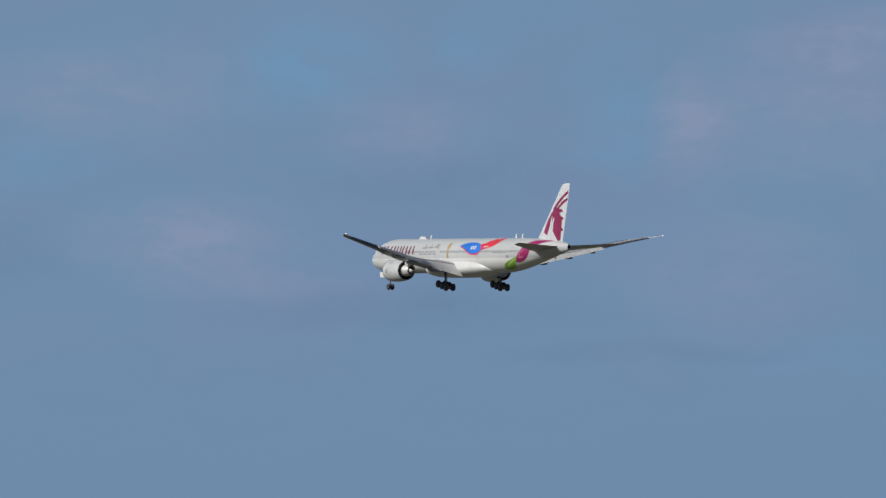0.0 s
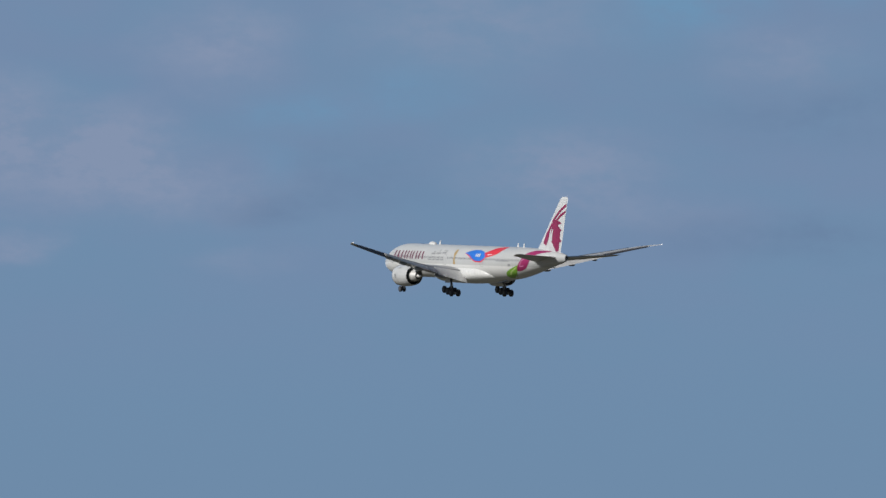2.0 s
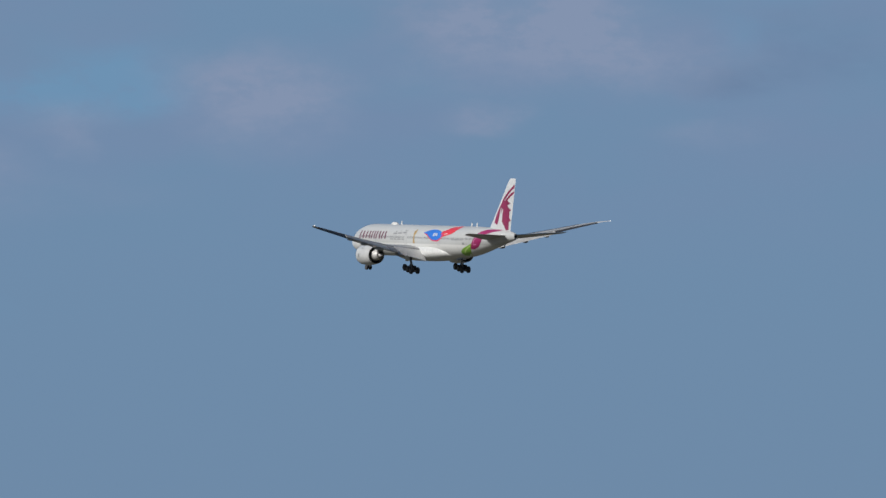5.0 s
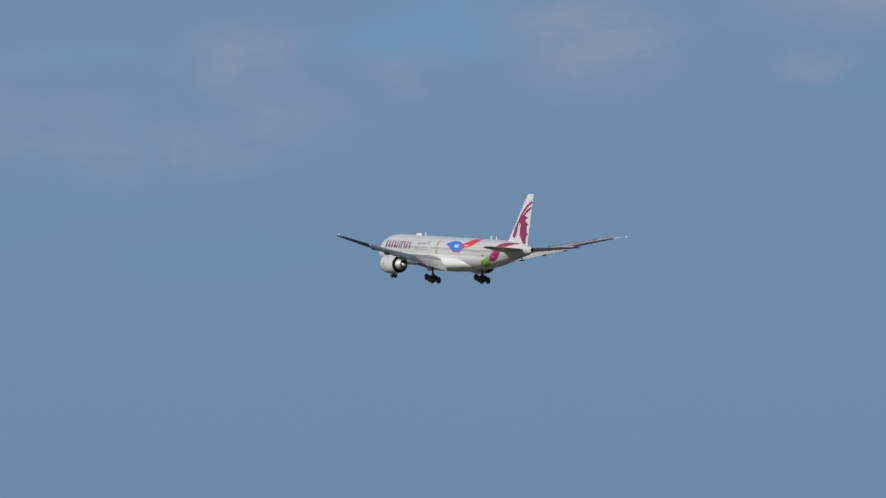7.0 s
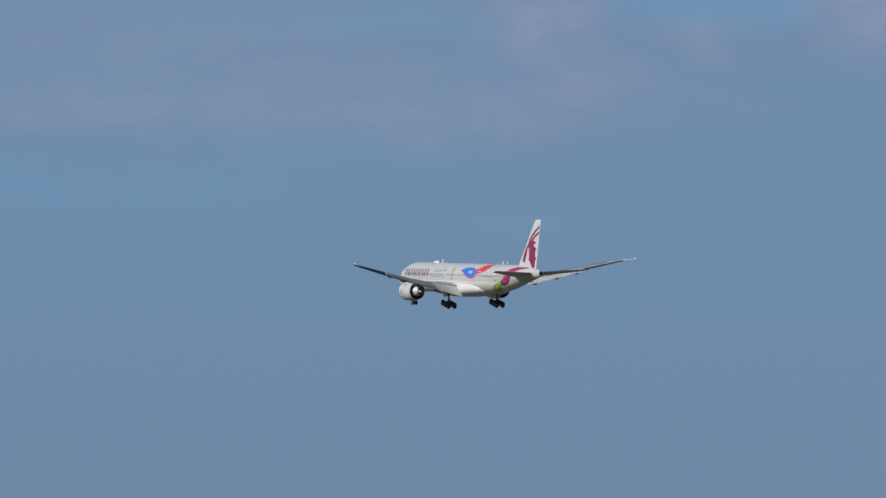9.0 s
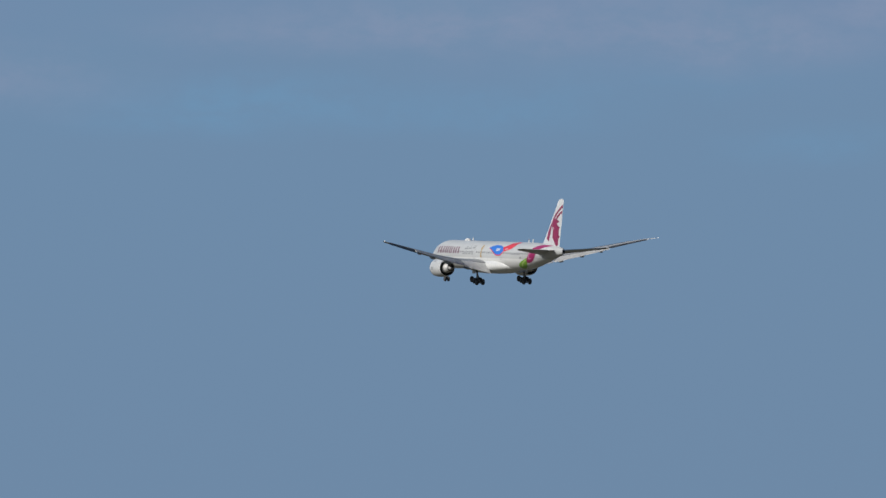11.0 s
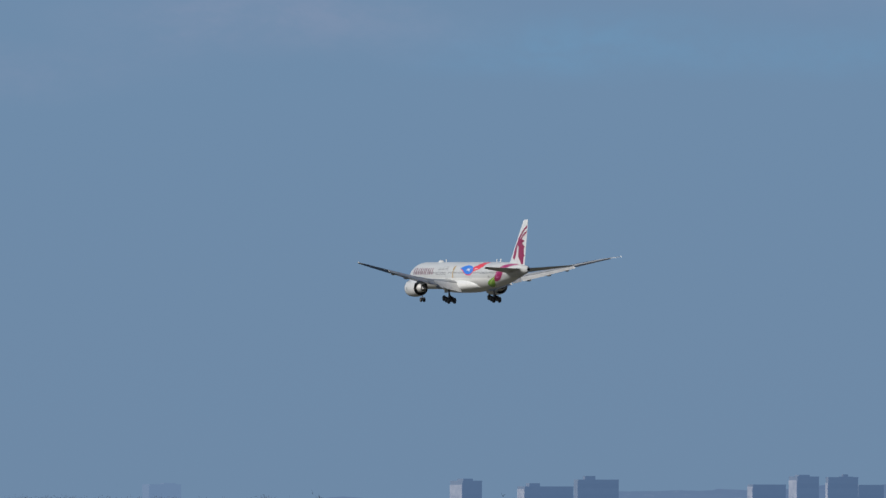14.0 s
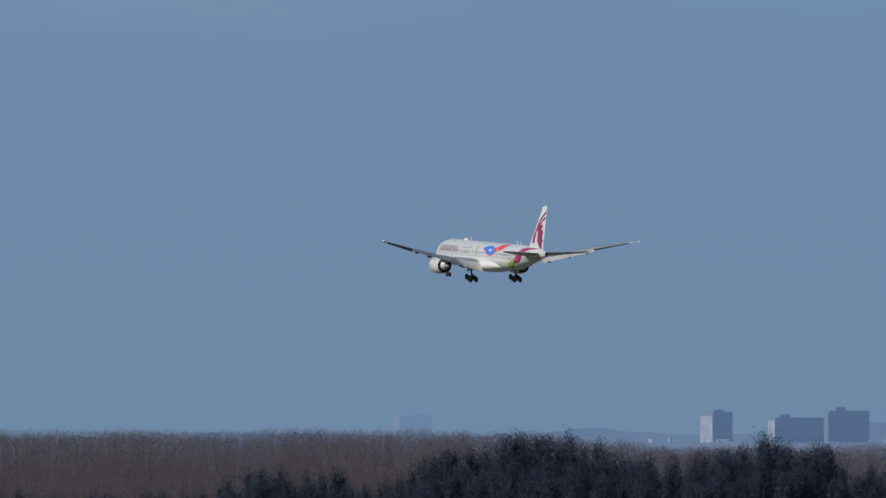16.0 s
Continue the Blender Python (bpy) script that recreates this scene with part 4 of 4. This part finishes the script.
    strip(hull, "pale_mark", [(57.9, -0.55), (56.6, -0.95), (55.2, -1.5), (54.4, -2.05)], [(57.9, -0.68), (56.7, -1.12), (55.4, -1.66), (54.7, -2.1)], PALE_GREEN, hull_skin_proud, 14, 2)


def build_airliner():
    plane = new("airliner")
    tagged(plane, "light grey twin-engine airliner with maroon fin emblem, gear lowered, in flight", "airplane")
    bm = bmesh.new()
    stations = [0.0, 0.08, 0.25, 0.5, 0.8, 1.2, 1.8, 2.5, 3.2, 4.1, 5.0, 6.1, 7.2, 8.6, 10.0] + [10 + 2 * k for k in range(1, 20)] + [48 + k for k in range(1, 25)] + [72.4, 72.8, 73.15]
    rings = []
    for d in stations:
        zc, ry, rz = curve_at(HULL, d)
        rings.append(ring_x(REF - d, 0, zc, ry, rz, 56))
    loft(bm, rings)
    hull = part("fuselage", bm, FUSELAGE, plane, "light grey fuselage with white belly and coloured ribbons")
    bm = bmesh.new()
    fair = [(21.5, -2.6, 0.6, 0.3), (23.5, -2.45, 2.2, 1.05), (26.5, -2.3, 3.15, 1.55), (31.0, -2.2, 3.5, 1.75), (37.0, -2.15, 3.6, 1.8), (42.0, -2.1, 3.45, 1.7), (45.0, -2.1, 2.9, 1.35), (48.0, -2.3, 1.6, 0.75), (49.6, -2.6, 0.5, 0.3)]
    rings = []
    for k in range(29):
        d = 21.5 + k
        zc, ry, rz = curve_at(fair, min(d, 49.6))
        rings.append(ring_x(REF - d, 0, zc, ry, rz, 36))
    loft(bm, rings)
    part("belly_fairing", bm, WHITE, plane, "white wing root fairing")
    # flat black disc painted as the shade in the exhaust hole
    bm = bmesh.new()
    lathe(bm, [(73.16, 0.02), (73.17, 0.28)], 0, 1.36, 16)
    part("exhaust_opening", bm, DARK, hull, "black disc for the shaded auxiliary exhaust opening at the tail")
    # cabin windows: small dark panes, too fine to count apart
    bm = bmesh.new()
    for k in range(104):
        d = 9.2 + 0.535 * k
        if any(abs(d - door) < 0.9 for door in (16.5, 29.5, 44.6)) or d > 62:
            continue
        for side in (1, -1):
            q = [(d - 0.12, 0.53), (d + 0.12, 0.53), (d + 0.12, 0.90), (d - 0.12, 0.90)]
            bm.faces.new([bm.verts.new(at(a, side * hull_y(a, h, 0.02), h)) for a, h in q])
    tagged(part("window_row", bm, PANE, hull, "rows of small dark cabin windows", smooth=False), kind="stuff")
    for d in (7.4, 16.5, 29.5, 44.6, 57.2):
        for side in (1, -1):
            bm = bmesh.new()
            for z0, z1, x0, x1 in ((1.35, 1.30, -0.6, 0.6), (-0.60, -0.65, -0.6, 0.6)):
                bm.faces.new([bm.verts.new(at(d + a, side * hull_y(d + a, h, 0.022), h)) for a, h in ((x0, z0), (x1, z0), (x1, z1), (x0, z1))])
            for x0 in (-0.6, 0.55):
                line = [0.35 * j - 0.6 for j in range(6)]
                for h0, h1 in zip(line, line[1:]):
                    bm.faces.new([bm.verts.new(at(d + a, side * hull_y(d + a, h, 0.022), h)) for a, h in ((x0, h0), (x0 + 0.05, h0), (x0 + 0.05, h1), (x0, h1))])
            part("cabin_door", bm, LETTER_GREY, hull, "outlined cabin door", smooth=False)
    # cockpit panes
    for side in (1, -1):
        for a0, a1, h0, h1 in ((1.75, 2.4, 0.15, 0.75), (2.5, 3.3, 0.25, 0.95), (3.4, 4.2, 0.35, 1.0)):
            bm = bmesh.new()
            bm.faces.new([bm.verts.new(at(a, side * hull_y(a, h, 0.03), h)) for a, h in ((a0, h0), (a1, h0 + 0.06), (a1, h1), (a0, h1 - 0.1))])
            part("cockpit_pane", bm, GLASS, hull, smooth=False)
    # registration as a plain dark bar, and the rear service panel
    strip(hull, "marking_bar", [(55.0, 0.02), (55.9, 0.02)], [(55.0, -0.45), (55.9, -0.45)], LETTER_GREY, hull_skin, 6, 2)
    strip(hull, "marking_bar", [(50.4, 0.58), (55.4, 0.6)], [(50.4, 0.40), (55.4, 0.42)], LETTER_GREY, hull_skin, 20, 2)
    build_livery(hull)
    # crown fittings
    bm = bmesh.new()
    rings = []
    for k in range(11):
        s = k / 10
        r = math.sin(math.pi * (0.03 + 0.94 * s)) ** 0.7
        rings.append([(REF - (17.0 + 2.9 * s), 0.62 * r * math.cos(j * math.pi / 6), 3.02 + 0.55 * r * max(0, math.sin(j * math.pi / 6)) - (0.1 if math.sin(j * math.pi / 6) < 0 else 0)) for j in range(12)])
    loft(bm, rings)
    part("antenna_dome", bm, WHITE, hull, "white antenna dome on the crown")
    for d, h in ((21.4, 0.75), (53.4, 0.75), (55.8, 0.75)):
        bm = bmesh.new()
        loft(bm, [[at(d - 0.3, 0.03, 3.02), at(d + 0.3, 0.03, 3.02), at(d + 0.3, -0.03, 3.02), at(d - 0.3, -0.03, 3.02)],
                  [at(d + 0.05, 0.02, 3.05 + h), at(d + 0.35, 0.02, 3.05 + h), at(d + 0.35, -0.02, 3.05 + h), at(d + 0.05, -0.02, 3.05 + h)]])
        part("blade_antenna", bm, WHITE, hull)
    bm = bmesh.new()
    loft(bm, [[at(67.3, 0.05, -0.1), at(68.2, 0.05, 0.0), at(68.2, -0.05, 0.0), at(67.3, -0.05, -0.1)], [at(68.1, 0.03, -0.65), at(68.5, 0.03, -0.55), at(68.5, -0.03, -0.55), at(68.1, -0.03, -0.65)]])
    part("drain_mast", bm, WHITE, hull)
    for side in (1, -1):
        build_wing(plane, side)
        build_engine(plane, side)
        build_main_gear(plane, side)
    build_nose_gear(plane)
    build_tail(plane)
    return plane


build_ground()
build_backdrop()
build_far_ridge()
build_valley_haze()
build_town()
build_bare_woods()
build_evergreens()
airliner = build_airliner()


def motions():
    walk(airliner, [
        (0, pose(-0.00, 3271.91, 143.91, -0.73, -1.69, 118.22)),
        (1, pose(-34.30, 3335.03, 139.10, -0.38, -2.24, 118.16)),
        (1.5, pose(-51.45, 3366.60, 136.69, -0.21, -2.51, 118.13)),
        (2.5, pose(-85.75, 3429.72, 131.88, -0.94, -2.85, 117.89)),
        (3, pose(-102.90, 3461.28, 129.47, -1.12, -2.52, 117.94)),
        (3.5, pose(-120.05, 3492.84, 127.07, -1.31, -2.19, 118.00)),
        (4.5, pose(-154.35, 3555.96, 122.25, -2.03, -2.04, 118.15)),
        (5, pose(-171.49, 3587.52, 119.85, -1.55, -2.18, 118.16)),
        (5.7, pose(-195.50, 3631.71, 116.48, -0.88, -2.37, 118.19)),
        (6.3, pose(-216.08, 3669.58, 113.59, -0.57, -2.53, 118.22)),
        (7, pose(-240.09, 3713.77, 110.22, -0.22, -2.73, 118.26)),
        (7.5, pose(-257.24, 3745.33, 107.82, -0.02, -2.71, 118.06)),
        (8, pose(-274.39, 3776.89, 105.41, -0.74, -2.23, 118.05)),
        (8.5, pose(-291.54, 3808.45, 103.01, -1.13, -2.01, 117.98)),
        (9, pose(-308.69, 3840.01, 100.60, -1.51, -1.79, 117.91)),
        (10.2, pose(-349.85, 3915.76, 94.82, -1.02, -1.78, 117.73)),
        (11, pose(-377.29, 3966.26, 90.97, -1.03, -1.71, 117.62)),
        (11.5, pose(-394.44, 3997.82, 88.57, -1.04, -1.66, 117.55)),
        (12, pose(-411.59, 4029.38, 85.53, -1.59, -1.31, 117.42)),
        (12.5, pose(-428.74, 4060.94, 83.76, -1.97, -0.89, 117.55)),
        (13, pose(-445.89, 4092.50, 81.35, -2.36, -0.47, 117.68)),
        (13.5, pose(-463.04, 4124.06, 78.94, -1.89, -0.57, 117.71)),
        (14, pose(-480.18, 4155.62, 76.54, -1.42, -0.67, 117.74)),
        (14.5, pose(-497.33, 4187.19, 74.13, -0.88, -1.45, 117.58)),
        (15, pose(-514.48, 4218.75, 71.72, 0.19, -1.95, 117.55)),
        (15.5, pose(-531.63, 4250.31, 69.32, 0.38, -2.42, 117.36)),
        (16, pose(-548.78, 4281.87, 66.91, -0.03, -2.38, 117.28)),
    ])


motions()
